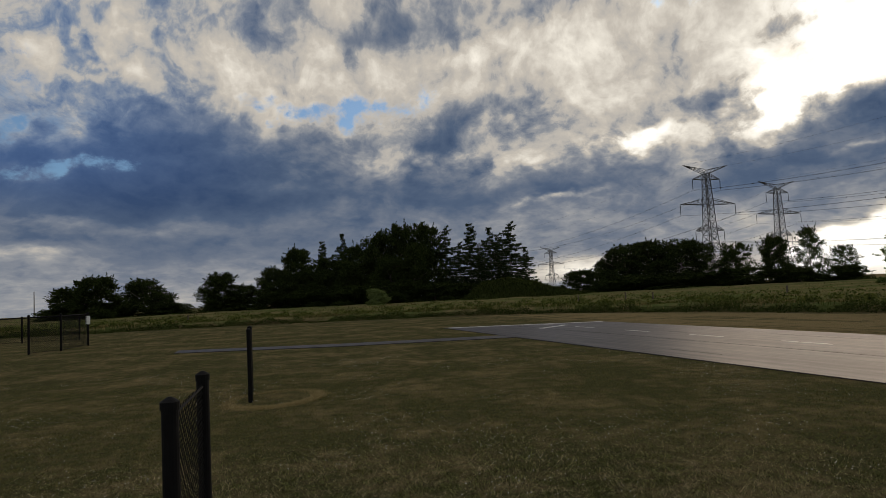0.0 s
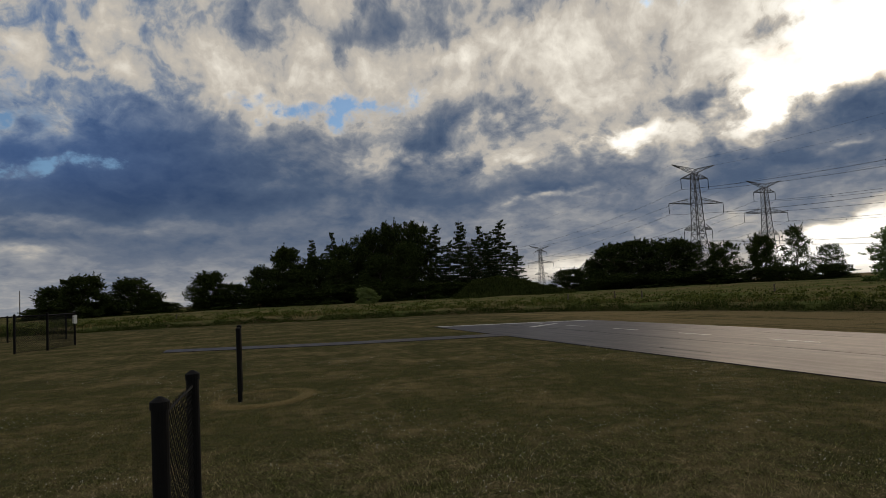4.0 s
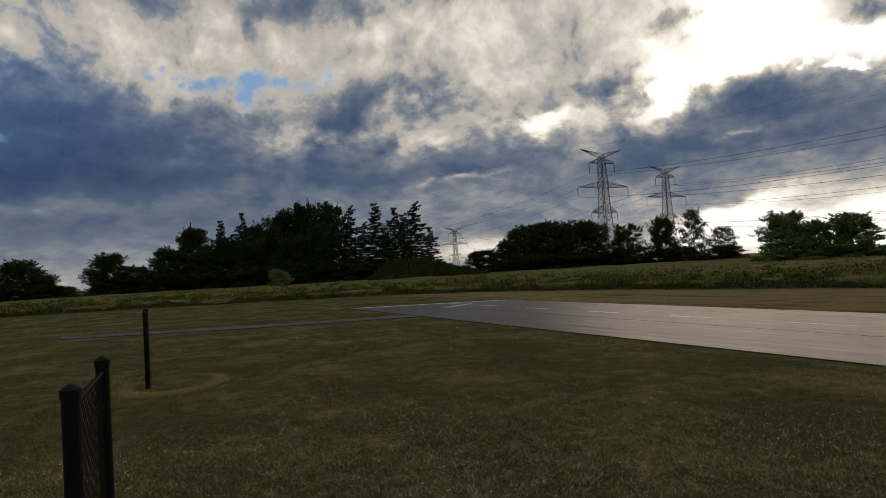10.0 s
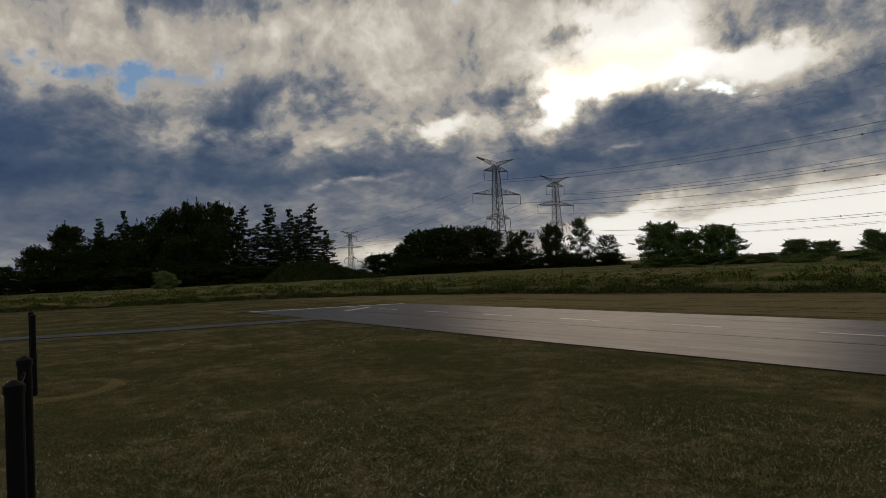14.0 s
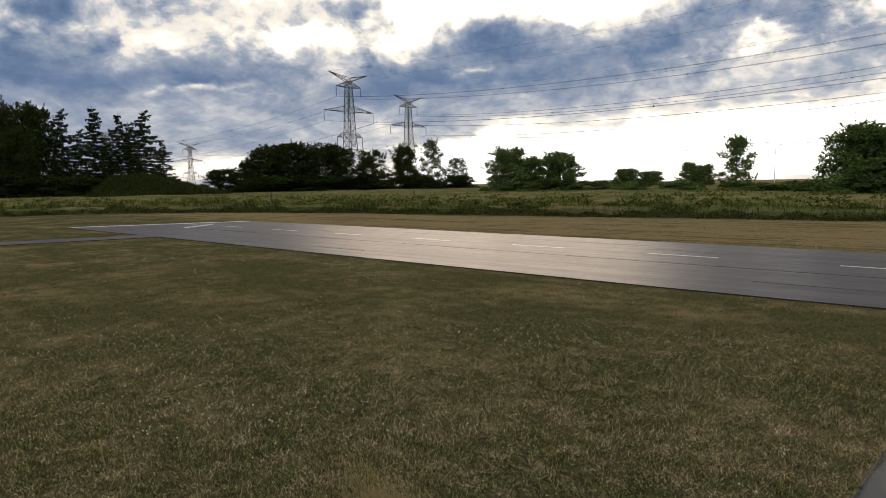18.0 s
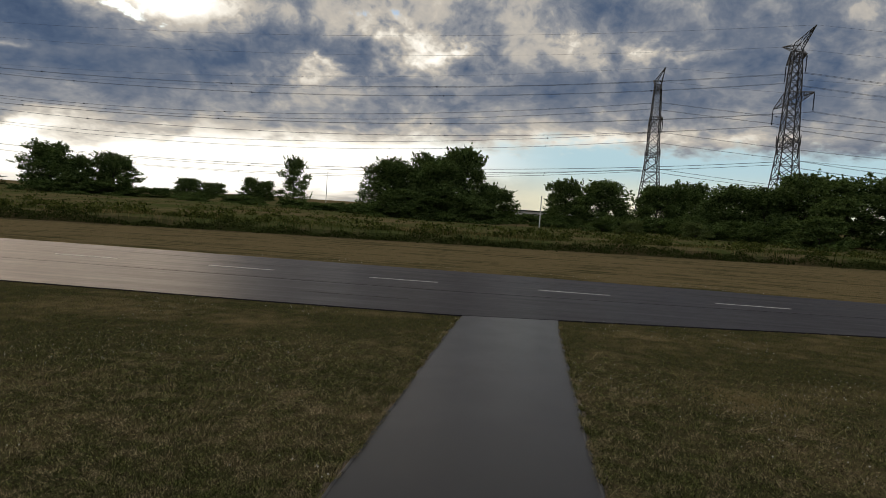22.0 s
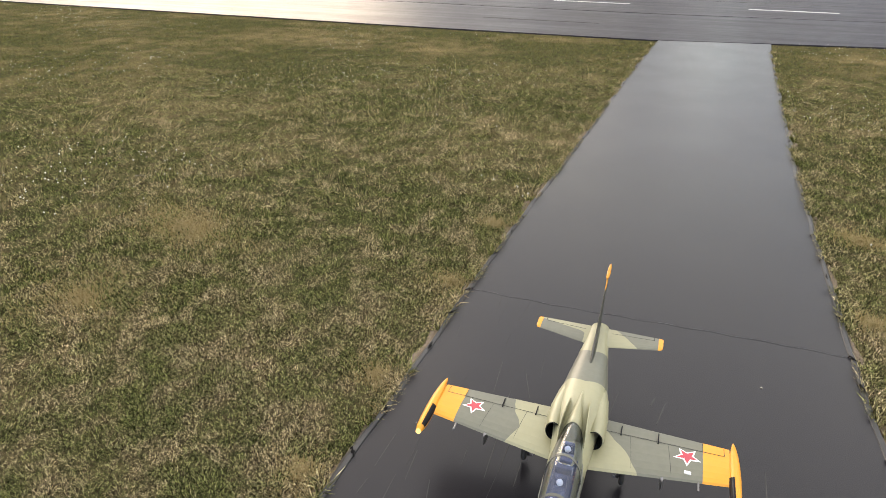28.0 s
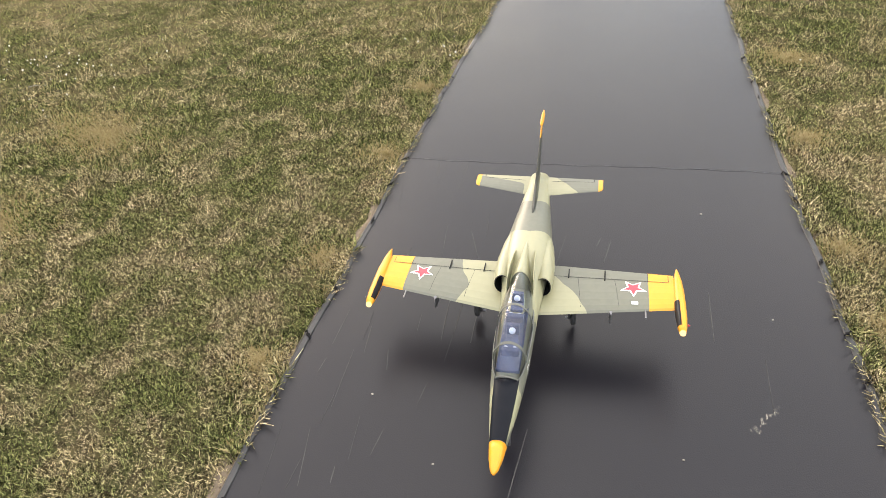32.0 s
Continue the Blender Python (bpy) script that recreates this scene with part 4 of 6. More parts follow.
def make_tree(name, kind, seed, mat, label):
    """A tree 8 m high and 7 m wide, with its trunk and crown; copies are scaled."""
    g = np.random.default_rng(seed)
    root = thing(name, (0, 0, 0), label, "tree" if name != "shrub" else "shrub", "trees round the field")
    bm = bmesh.new()
    h, w = 8.0, 7.0
    if kind == "spruce":
        bm_rod(bm, (0, 0, -0.1), (0, 0, h * 0.97), 0.16, 0.02, 7)
        pts = []
        tiers = 24
        for k in range(tiers):
            f = 0.10 + 0.88 * k / tiers
            ln = w * 0.5 * (1.02 - f) ** 0.75 * (0.62 + 0.6 * g.random()) + 0.12
            for j in range(7 if f < 0.8 else 4):
                if g.random() < 0.24:
                    continue
                a = j * 2 * math.pi / 7 + k * 1.1 + 0.4 * g.random()
                l = ln * (0.65 + 0.5 * g.random())
                tip = Vector((math.cos(a) * l, math.sin(a) * l, f * h + 0.02 * l + 0.12 * g.normal()))
                bm_rod(bm, (0, 0, f * h), tip, 0.03, 0.008, 4)
                m = int(60 * l) + 12
                q = g.random(m) ** 0.8
                side = Vector((-math.sin(a), math.cos(a), 0))
                pp = np.array([0, 0, f * h]) + q[:, None] * (np.array(tip) - np.array([0, 0, f * h]))
                pp += g.normal(0, 0.16, (m, 1)) * np.array(side)[None] * (1.25 - q[:, None]) - np.abs(g.normal(0, 0.085, (m, 1))) * np.array([0, 0, 1])
                pts.append(pp)
        c = np.concatenate(pts)
        size = 0.085
    else:
        spec = {"round": (24000, 44, 0.02, "round", 0.3, 0.15, 0.105), "wood": (22000, 50, 0.0, "round", 0.2, 0.3, 0.10), "open": (11000, 44, -0.04, "round", 0.1, 0.5, 0.09), "tall": (8000, 30, 0.06, "tall", 0.15, 0.2, 0.115), "bush": (15000, 26, -0.08, "round", 0.4, -0.3, 0.14)}[kind]
        limb_tree(bm, h * 0.95, w, seed + 5, n=12 if kind != "open" else 16)
        c = crown_points(h, w, seed, *spec[:6])
        # leafy shoots that stand out of the crown and fray its outline
        far = np.linalg.norm((c - np.array([0, 0, 0.42 * h])) / np.array([w * 0.5, w * 0.5, h * 0.55]), axis=1)
        roots = c[np.argsort(far)[-len(c) // 5:]]
        for k in range(130):
            base = roots[g.integers(0, len(roots))]
            way_ = np.array([base[0] * 0.16, base[1] * 0.16, 0.15 + 0.5 * g.random()]) + g.normal(0, 0.28, 3)
            f = g.random(26)[:, None]
            c = np.concatenate([c, base + way_ * f * (0.5 + 0.7 * g.random()) + g.normal(0, 0.085, (26, 3)) * (1.1 - f)])
        size = spec[6]
    part("trunk", bm, M["bark"], root)
    crown = quads_ob("crown", leaf_quads(c, size, g), mat, root)
    return root


def plant(proto, rows, start=0):
    """Copies of the prototypes at rows of x, y, height, width."""
    for i, (x, y, h, w) in enumerate(rows):
        p = proto[(i + start) % len(proto)]
        c = copy_thing(p, Matrix.Identity(4))
        c.location = (x, y, -0.03)
        c.rotation_euler = (0, 0, (i * 2.1 + start) % 6.28)
        c.scale = (w / 6.6, w / 6.6, h / 7.9)


# the wood and its undergrowth take the leaf colour darkened for backlight
backlit_trees = [make_tree("broadleaf_tree", "wood", 81 + k, M["leaf_backlit"], "broadleaf tree in the wood edge, leaves coloured dark for backlight") for k in range(4)]
round_trees = [make_tree("broadleaf_tree", "round", 11 + k, M["leaf"], "dark green broadleaf tree with a dense rounded crown") for k in range(4)]
open_trees = [make_tree("young_tree", "open", 31 + k, M["leaf_backlit"], "thin-crowned tree with sky showing between its branches") for k in range(2)]
tall_trees = [make_tree("poplar_tree", "tall", 41 + k, M["leaf"], "slender pale green tree with a narrow crown") for k in range(2)]
spruces = [make_tree("spruce_tree", "spruce", 51 + k, M["needle"], "tall dark spruce with drooping tiers of branches") for k in range(3)]
shrubs = [make_tree("shrub", "bush", 61 + k, M["leaf"], "low dense dark green shrub") for k in range(2)]
backlit_shrubs = [make_tree("shrub", "bush", 65 + k, M["leaf_backlit"], "low dense shrub under the trees, coloured dark for backlight") for k in range(2)]
pale_shrubs = [make_tree("shrub", "bush", 71, M["leaf_light"], "rounded light green shrub at the meadow edge")]

LEFT_TREES = [(-53.7, 82.0, 5.0, 6.2), (-49.8, 82.1, 6.4, 8.0), (-46.9, 88.4, 6.0, 7.7), (-43.7, 87.7, 4.0, 5.2), (-37.7, 92.7, 6.5, 7.4), (-34.1, 93.4, 4.6, 5.2), (-30.7, 96.0, 7.0, 7.2), (-28.1, 99.4, 10.2, 7.5), (-23.2, 100.5, 8.6, 8.2), (-19.0, 101.5, 10.2, 7.6), (-15.9, 104.0, 12.4, 7.7), (-12.5, 104.5, 13.8, 7.0), (-8.5, 103.0, 13.2, 7.2), (-19.7, 97.2, 7.6, 7.4), (-13.4, 97.4, 8.0, 7.4), (-25.5, 95.4, 6.4, 7.0), (-9.6, 97.6, 9.6, 6.6)]
SPRUCES = [(-26.4, 108.8, 12.0, 5.5), (-23.0, 109.6, 13.2, 6.0), (-5.2, 103.9, 12.7, 7.6), (-1.3, 106.0, 13.4, 7.4), (1.9, 104.0, 12.3, 7.0), (4.9, 101.9, 12.6, 9.0), (3.2, 107.0, 11.4, 7.0), (7.4, 104.0, 8.8, 6.0), (-3.0, 101.5, 9.8, 7.0), (0.2, 101.0, 8.6, 6.6)]
MIDDLE_TREES = [(15.0, 99.0, 4.3, 7.0), (20.9, 95.9, 7.6, 9.0), (24.8, 97.0, 8.2, 9.6), (28.9, 94.6, 7.8, 8.8), (39.1, 88.9, 7.4, 4.8), (18.6, 97.0, 5.6, 5.0)]
OPEN_TREES = [(32.3, 94.7, 7.3, 6.2), (36.2, 94.3, 7.1, 6.2), (42.9, 87.2, 8.3, 5.2), (45.8, 84.6, 5.5, 4.6), (34.4, 92.6, 6.0, 5.0)]
FIELD_TREES = [(39.0, 60.1, 5.4, 6.0), (41.0, 59.0, 4.4, 4.6), (43.6, 57.4, 4.9, 5.2), (63.9, 68.9, 3.3, 5.0), (67.0, 68.0, 2.9, 4.6), (67.6, 61.4, 3.9, 3.4), (69.5, 60.6, 3.6, 3.0)]
TALL_TREES = [(62.4, 50.1, 6.4, 4.6)]
NEAR_TREES = [(46.1, 27.4, 5.4, 5.2), (48.6, 24.9, 6.1, 4.8), (49.0, 21.9, 6.7, 5.2), (49.1, 19.2, 3.5, 4.2), (47.4, 26.2, 5.0, 5.6), (47.4, 23.4, 5.4, 6.4), (43.8, 24.8, 2.9, 5.2), (45.9, 20.6, 2.7, 4.6), (57.5, 15.6, 4.9, 4.5), (55.4, 11.8, 4.8, 5.6), (59.1, 7.9, 4.8, 5.4), (61.4, 5.4, 5.2, 5.6), (57.6, 2.1, 4.9, 6.0), (56.6, -0.6, 4.8, 5.4), (57.6, -3.2, 6.1, 6.0), (54.4, -6.0, 5.7, 7.5), (52.0, -11.0, 5.5, 7.9), (50.0, -16.0, 6.1, 7.9)]
plant(backlit_trees, LEFT_TREES)
plant(spruces, SPRUCES)
plant(backlit_trees, MIDDLE_TREES, 1)
plant(open_trees, OPEN_TREES)
plant(round_trees, FIELD_TREES, 2)
plant(tall_trees, TALL_TREES)
plant(round_trees, NEAR_TREES, 3)
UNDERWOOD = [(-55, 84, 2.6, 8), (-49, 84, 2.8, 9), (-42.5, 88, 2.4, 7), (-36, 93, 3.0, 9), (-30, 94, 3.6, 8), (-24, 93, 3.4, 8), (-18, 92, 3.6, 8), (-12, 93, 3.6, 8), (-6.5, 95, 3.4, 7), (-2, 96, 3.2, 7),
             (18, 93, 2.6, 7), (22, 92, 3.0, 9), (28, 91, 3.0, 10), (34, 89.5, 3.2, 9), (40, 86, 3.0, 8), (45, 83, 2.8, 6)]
EDGE_SHRUBS = [(45.0, 53.6, 1.7, 5.0), (47.5, 50.5, 1.5, 5.0), (41.5, 56.0, 2.0, 5.0), (38.0, 57.5, 1.7, 5.0), (50, 47, 1.5, 6), (53, 42, 1.4, 6), (55, 37, 1.4, 6), (53, 32.5, 1.5, 6), (45.4, 23.2, 2.4, 5.0), (46.0, 19.2, 2.0, 4.0),
               (49.6, 14.1, 1.1, 3.2), (47.6, 10.0, 1.6, 2.9), (49.4, 4.3, 2.2, 2.8), (48.6, 2.6, 1.6, 3.0), (47.6, -0.3, 1.8, 3.4), (45.5, -3.5, 2.6, 4.0), (53.4, 17.0, 1.5, 5.0), (52, 14, 1.6, 4), (50.5, 10, 1.7, 4), (52.5, 7.0, 1.9, 4.5), (52.0, 1.2, 2.0, 4.5), (50.5, -3.4, 2.2, 4.5),
               (43.0, 46.5, 1.1, 4.2), (46.8, 42.4, 1.0, 3.6), (49.8, 36.4, 1.1, 4.4), (48.0, 39.0, 0.9, 3.0), (46.5, 33.9, 1.2, 5.0), (46.4, 30.8, 1.2, 4.0), (36.6, 53.0, 1.0, 3.4), (57.5, 27.0, 1.5, 5.5), (55.5, 21.5, 1.6, 5.0)]
plant(backlit_shrubs, UNDERWOOD)
plant(shrubs, EDGE_SHRUBS, 1)
plant(pale_shrubs, [(-13.3, 84.0, 2.8, 3.4), (45.0, 7.5, 1.6, 2.1), (46.6, 3.6, 1.7, 2.4)])
for proto in round_trees + backlit_trees + open_trees + tall_trees + spruces + shrubs + backlit_shrubs + pale_shrubs:
    for o in (*proto.children_recursive, proto):
        bpy.data.objects.remove(o)


# ---- the model jet ----
def paint_camo(test):
    """Cream and grey-green camouflage; test(k, x, y, z) is above 0.5 where it is grey-green. x runs back from the nose."""
    def f(k):
        p = own(k)
        x, y, z = k.split(p)
        wob = k.noise(p, 13.0, 1.0, 0.4)
        grey = k.step(k.add(test(k, x, y, z), k.mul(k.sub(wob, 0.5), 0.75)), 0.48, 0.52)
        a = k.mix(k.noise(p, 60.0, 3.0), (0.25, 0.245, 0.15), (0.295, 0.285, 0.175))
        b = k.mix(k.noise(p, 60.0, 3.0), (0.105, 0.108, 0.08), (0.14, 0.142, 0.108))
        return k.mix(grey, a, b)
    return f


def band(k, v, lo, hi, soft=0.05):
    return k.mul(k.step(v, lo - soft, lo + soft), k.step(v, hi - soft, hi + soft, 1.0, 0.0))


def body_test(k, x, y, z):
    """Grey-green on the rear deck, beside the canopy and low on the nose."""
    rear = band(k, k.math("MULTIPLY_ADD", k.math("ABSOLUTE", y), -0.35, x), 0.86, 1.05, 0.02)
    beside = k.mul(band(k, x, 0.235, 0.50, 0.03), k.step(z, 0.262, 0.225))
    chin = k.mul(band(k, x, 0.075, 0.14, 0.02), k.step(z, 0.222, 0.205))
    belly = k.mul(band(k, x, 0.60, 0.74, 0.03), k.step(z, 0.20, 0.18))
    return k.math("MAXIMUM", k.math("MAXIMUM", rear, beside), k.math("MAXIMUM", chin, belly))


def wing_test(k, x, y, z):
    """The cream inner part ends in a bulge on one wing and slants to the root on the other."""
    port = k.step(k.sub(y, k.math("MULTIPLY_ADD", k.math("ABSOLUTE", k.sub(x, 0.67)), 0.40, 0.175)), -0.03, 0.03)
    slant = k.math("MULTIPLY_ADD", k.math("POWER", k.math("MAXIMUM", k.sub(0.79, x), 0.0), 0.7), 0.50, 0.05)
    starboard = k.step(k.sub(k.mul(y, -1.0), slant), -0.03, 0.03)
    side = k.math("GREATER_THAN", y, 0.0)
    return k.math("MULTIPLY_ADD", side, k.sub(port, starboard), starboard)


def tail_test(k, x, y, z):
    a = k.mul(k.step(y, 0.03, 0.07), k.step(k.math("MULTIPLY_ADD", y, -0.25, x), 1.205, 1.175))
    b = k.step(k.math("MULTIPLY_ADD", x, 0.8, k.mul(y, -1.0)), 1.05, 1.10)
    side = k.math("GREATER_THAN", y, 0.0)
    return k.math("MULTIPLY_ADD", side, k.sub(a, b), b)


M["camo_body"] = material("camouflage_body", paint_camo(body_test), 0.42)
M["camo_wing"] = material("camouflage_wing", paint_camo(wing_test), 0.42)
M["camo_tail"] = material("camouflage_tail", paint_camo(tail_test), 0.42)
M["camo_fin"] = material("dark_grey_green_fin", lambda k: k.mix(k.noise(own(k), 14.0, 4.0), (0.020, 0.022, 0.020), (0.050, 0.052, 0.042)), 0.42)
M["grey_frame"] = material("grey_green_frame", lambda k: k.mix(k.noise(own(k), 40.0, 3.0), (0.085, 0.09, 0.078), (0.13, 0.135, 0.115)), 0.4)
M["yellow"] = material("yellow_paint", lambda k: k.mix(k.noise(own(k), 30.0, 3.0), (0.60, 0.245, 0.008), (0.68, 0.295, 0.016)), 0.40)
M["black"] = material("black_paint", lambda k: k.mix(k.noise(own(k), 25.0, 3.0), (0.003, 0.004, 0.007), (0.007, 0.008, 0.012)), 0.34, spec=0.12)
M["red"] = material("red_paint", lambda k: k.mix(k.noise(own(k), 90.0, 2.0), (0.36, 0.03, 0.05), (0.44, 0.05, 0.07)), 0.45)
M["decal"] = material("white_decal", (0.74, 0.74, 0.72), 0.45)
M["tyre"] = material("tyre_rubber", lambda k: k.mix(k.noise(own(k), 80.0, 2.0), (0.010, 0.010, 0.010), (0.025, 0.025, 0.025)), 0.75)
M["gear"] = material("dull_metal", lambda k: k.mix(k.noise(own(k), 60.0, 3.0), (0.10, 0.10, 0.11), (0.24, 0.24, 0.25)), 0.4, 0.7)
M["seam"] = material("panel_groove", (0.02, 0.02, 0.018), 0.7)
M["cockpit"] = material("cockpit_blue_grey", lambda k: k.mix(k.noise(own(k), 40.0, 3.0), (0.010, 0.016, 0.04), (0.11, 0.14, 0.23)), 0.5)
M["helmet"] = material("pale_plastic", lambda k: k.mix(k.noise(own(k), 50.0, 2.0), (0.55, 0.60, 0.68), (0.72, 0.75, 0.78)), 0.35)
glass = bpy.data.materials.new("canopy_glass")
glass.use_nodes = True
k = Nodes(glass.node_tree)
mixer, clearb, shine = k.node("ShaderNodeMixShader"), k.node("ShaderNodeBsdfTransparent"), k.node("ShaderNodeBsdfGlossy")
clearb.inputs["Color"].default_value = (0.72, 0.78, 0.92, 1)
shine.inputs["Roughness"].default_value = 0.05
fres = k.node("ShaderNodeFresnel")
fres.inputs["IOR"].default_value = 1.6
k.put(fres.outputs[0], mixer.inputs[0])
k.put(clearb.outputs[0], mixer.inputs[1])
k.put(shine.outputs[0], mixer.inputs[2])
k.put(mixer.outputs[0], k.node("ShaderNodeOutputMaterial").inputs["Surface"])
M["glass"] = glass
lampmat = bpy.data.materials.new("lit_lamp")
lampmat.use_nodes = True
k = Nodes(lampmat.node_tree)
e = k.node("ShaderNodeEmission")
e.inputs["Color"].default_value = (1.0, 0.58, 0.20, 1)
e.inputs["Strength"].default_value = 0.42
k.put(e.outputs[0], k.node("ShaderNodeOutputMaterial").inputs["Surface"])
M["lamp"] = lampmat

# rows of: distance back from the nose, half width, height of the middle, half height above, half height below
HULL = [(0.0, 0.003, 0.200, 0.003, 0.003), (0.012, 0.010, 0.200, 0.010, 0.010), (0.04, 0.017, 0.201, 0.018, 0.018), (0.08, 0.0225, 0.202, 0.025, 0.024), (0.14, 0.031, 0.204, 0.034, 0.033), (0.20, 0.039, 0.206, 0.042, 0.040),
        (0.27, 0.047, 0.208, 0.048, 0.046), (0.36, 0.053, 0.210, 0.052, 0.052), (0.48, 0.057, 0.212, 0.056, 0.056), (0.58, 0.060, 0.214, 0.070, 0.058), (0.66, 0.068, 0.217, 0.083, 0.060), (0.74, 0.078, 0.220, 0.085, 0.060),
        (0.82, 0.082, 0.222, 0.080, 0.058), (0.92, 0.074, 0.226, 0.070, 0.054), (1.02, 0.062, 0.231, 0.058, 0.048), (1.12, 0.050, 0.236, 0.046, 0.040), (1.20, 0.042, 0.239, 0.038, 0.035), (1.27, 0.036, 0.241, 0.032, 0.031)]


def hull_at(x):
    a = np.array(HULL)
    return [float(np.interp(x, a[:, 0], a[:, i])) for i in range(1, 5)]


def hull_ring(x, n=28, grow=0.0, lo=0.0, hi=2 * math.pi):
    w, zc, up, dn = hull_at(x)
    out = []
    for i in range(n):
        a = lo + (hi - lo) * i / (n if hi - lo > 6.2 else n - 1)
        c, s = math.cos(a), math.sin(a)
        c2, s2 = math.copysign(abs(c) ** 0.88, c), math.copysign(abs(s) ** 0.88, s)
        out.append(Vector((x, (w + grow) * c2, zc + ((up if s > 0 else dn) + grow) * s2)))
    return out


def foil(chord, thick, n=9):
    """A closed aerofoil outline from the nose round, as (back, up)."""
    t = [0.5 * (1 - math.cos(math.pi * i / n)) for i in range(n + 1)]
    y = [5 * thick * (0.2969 * math.sqrt(v) - 0.126 * v - 0.3516 * v * v + 0.2843 * v ** 3 - 0.1015 * v ** 4) for v in t]
    up = [(v * chord, q * chord * 1.15) for v, q in zip(t, y)]
    dn = [(v * chord, -q * chord * 0.7) for v, q in zip(t, y)]
    return up + dn[::-1][1:-1]


def panel(rows, thick, axis="y"):
    """A wing or fin skin through rows of (out, leading edge, trailing edge, height or side)."""
    bm = bmesh.new()
    rings = []
    for out, le, te, lift in rows:
        ring = []
        for b, u in foil(te - le, thick):
            ring.append(Vector((le + b, out, lift + u)) if axis == "y" else Vector((le + b, lift + u * (1.0 if u > 0 else 1.64) * 0.87, out)))
        rings.append(ring)
    bm_rings(bm, rings)
    bmesh.ops.recalc_face_normals(bm, faces=bm.faces)
    return bm


def wing_line(y):
    """Leading edge, trailing edge and height of the wing at the distance y from the middle."""
    f = (abs(y) - 0.05) / 0.415
    return 0.575 + 0.053 * f, 0.822 - 0.036 * f, 0.190 + 0.022 * f


def wing_top(x, y):
    le, te, z = wing_line(y)
    v, thick = min(1, max(0, (x - le) / (te - le))), 0.10
    q = 5 * thick * (0.2969 * math.sqrt(v) - 0.126 * v - 0.3516 * v * v + 0.2843 * v ** 3 - 0.1015 * v ** 4)
    return z + q * 1.15 * (te - le)


def groove(bm, pts, w=0.0016, lift=0.0011):
    """A thin dark strip along points (x, y) on the wing's upper skin."""
    for (x0, y0), (x1, y1) in zip(pts, pts[1:]):
        d = Vector((x1 - x0, y1 - y0, 0)).normalized()
        s = Vector((-d.y, d.x, 0)) * w / 2
        a, b = Vector((x0, y0, wing_top(x0, y0) + lift)), Vector((x1, y1, wing_top(x1, y1) + lift))
        bm.faces.new([bm.verts.new(p) for p in (a - s, b - s, b + s, a + s)])


def star(bm, r, x, y, lift, tip=0.4):
    vs = []
    for i in range(10):
        q = r if i % 2 == 0 else r * tip
        a = math.pi + i * math.pi / 5
        px, py = x + q * math.cos(a), y + q * math.sin(a)
        vs.append(bm.verts.new((px, py, wing_top(px, py) + lift)))
    c = bm.verts.new((x, y, wing_top(x, y) + lift))
    for i in range(10):
        bm.faces.new((c, vs[i], vs[(i + 1) % 10]))


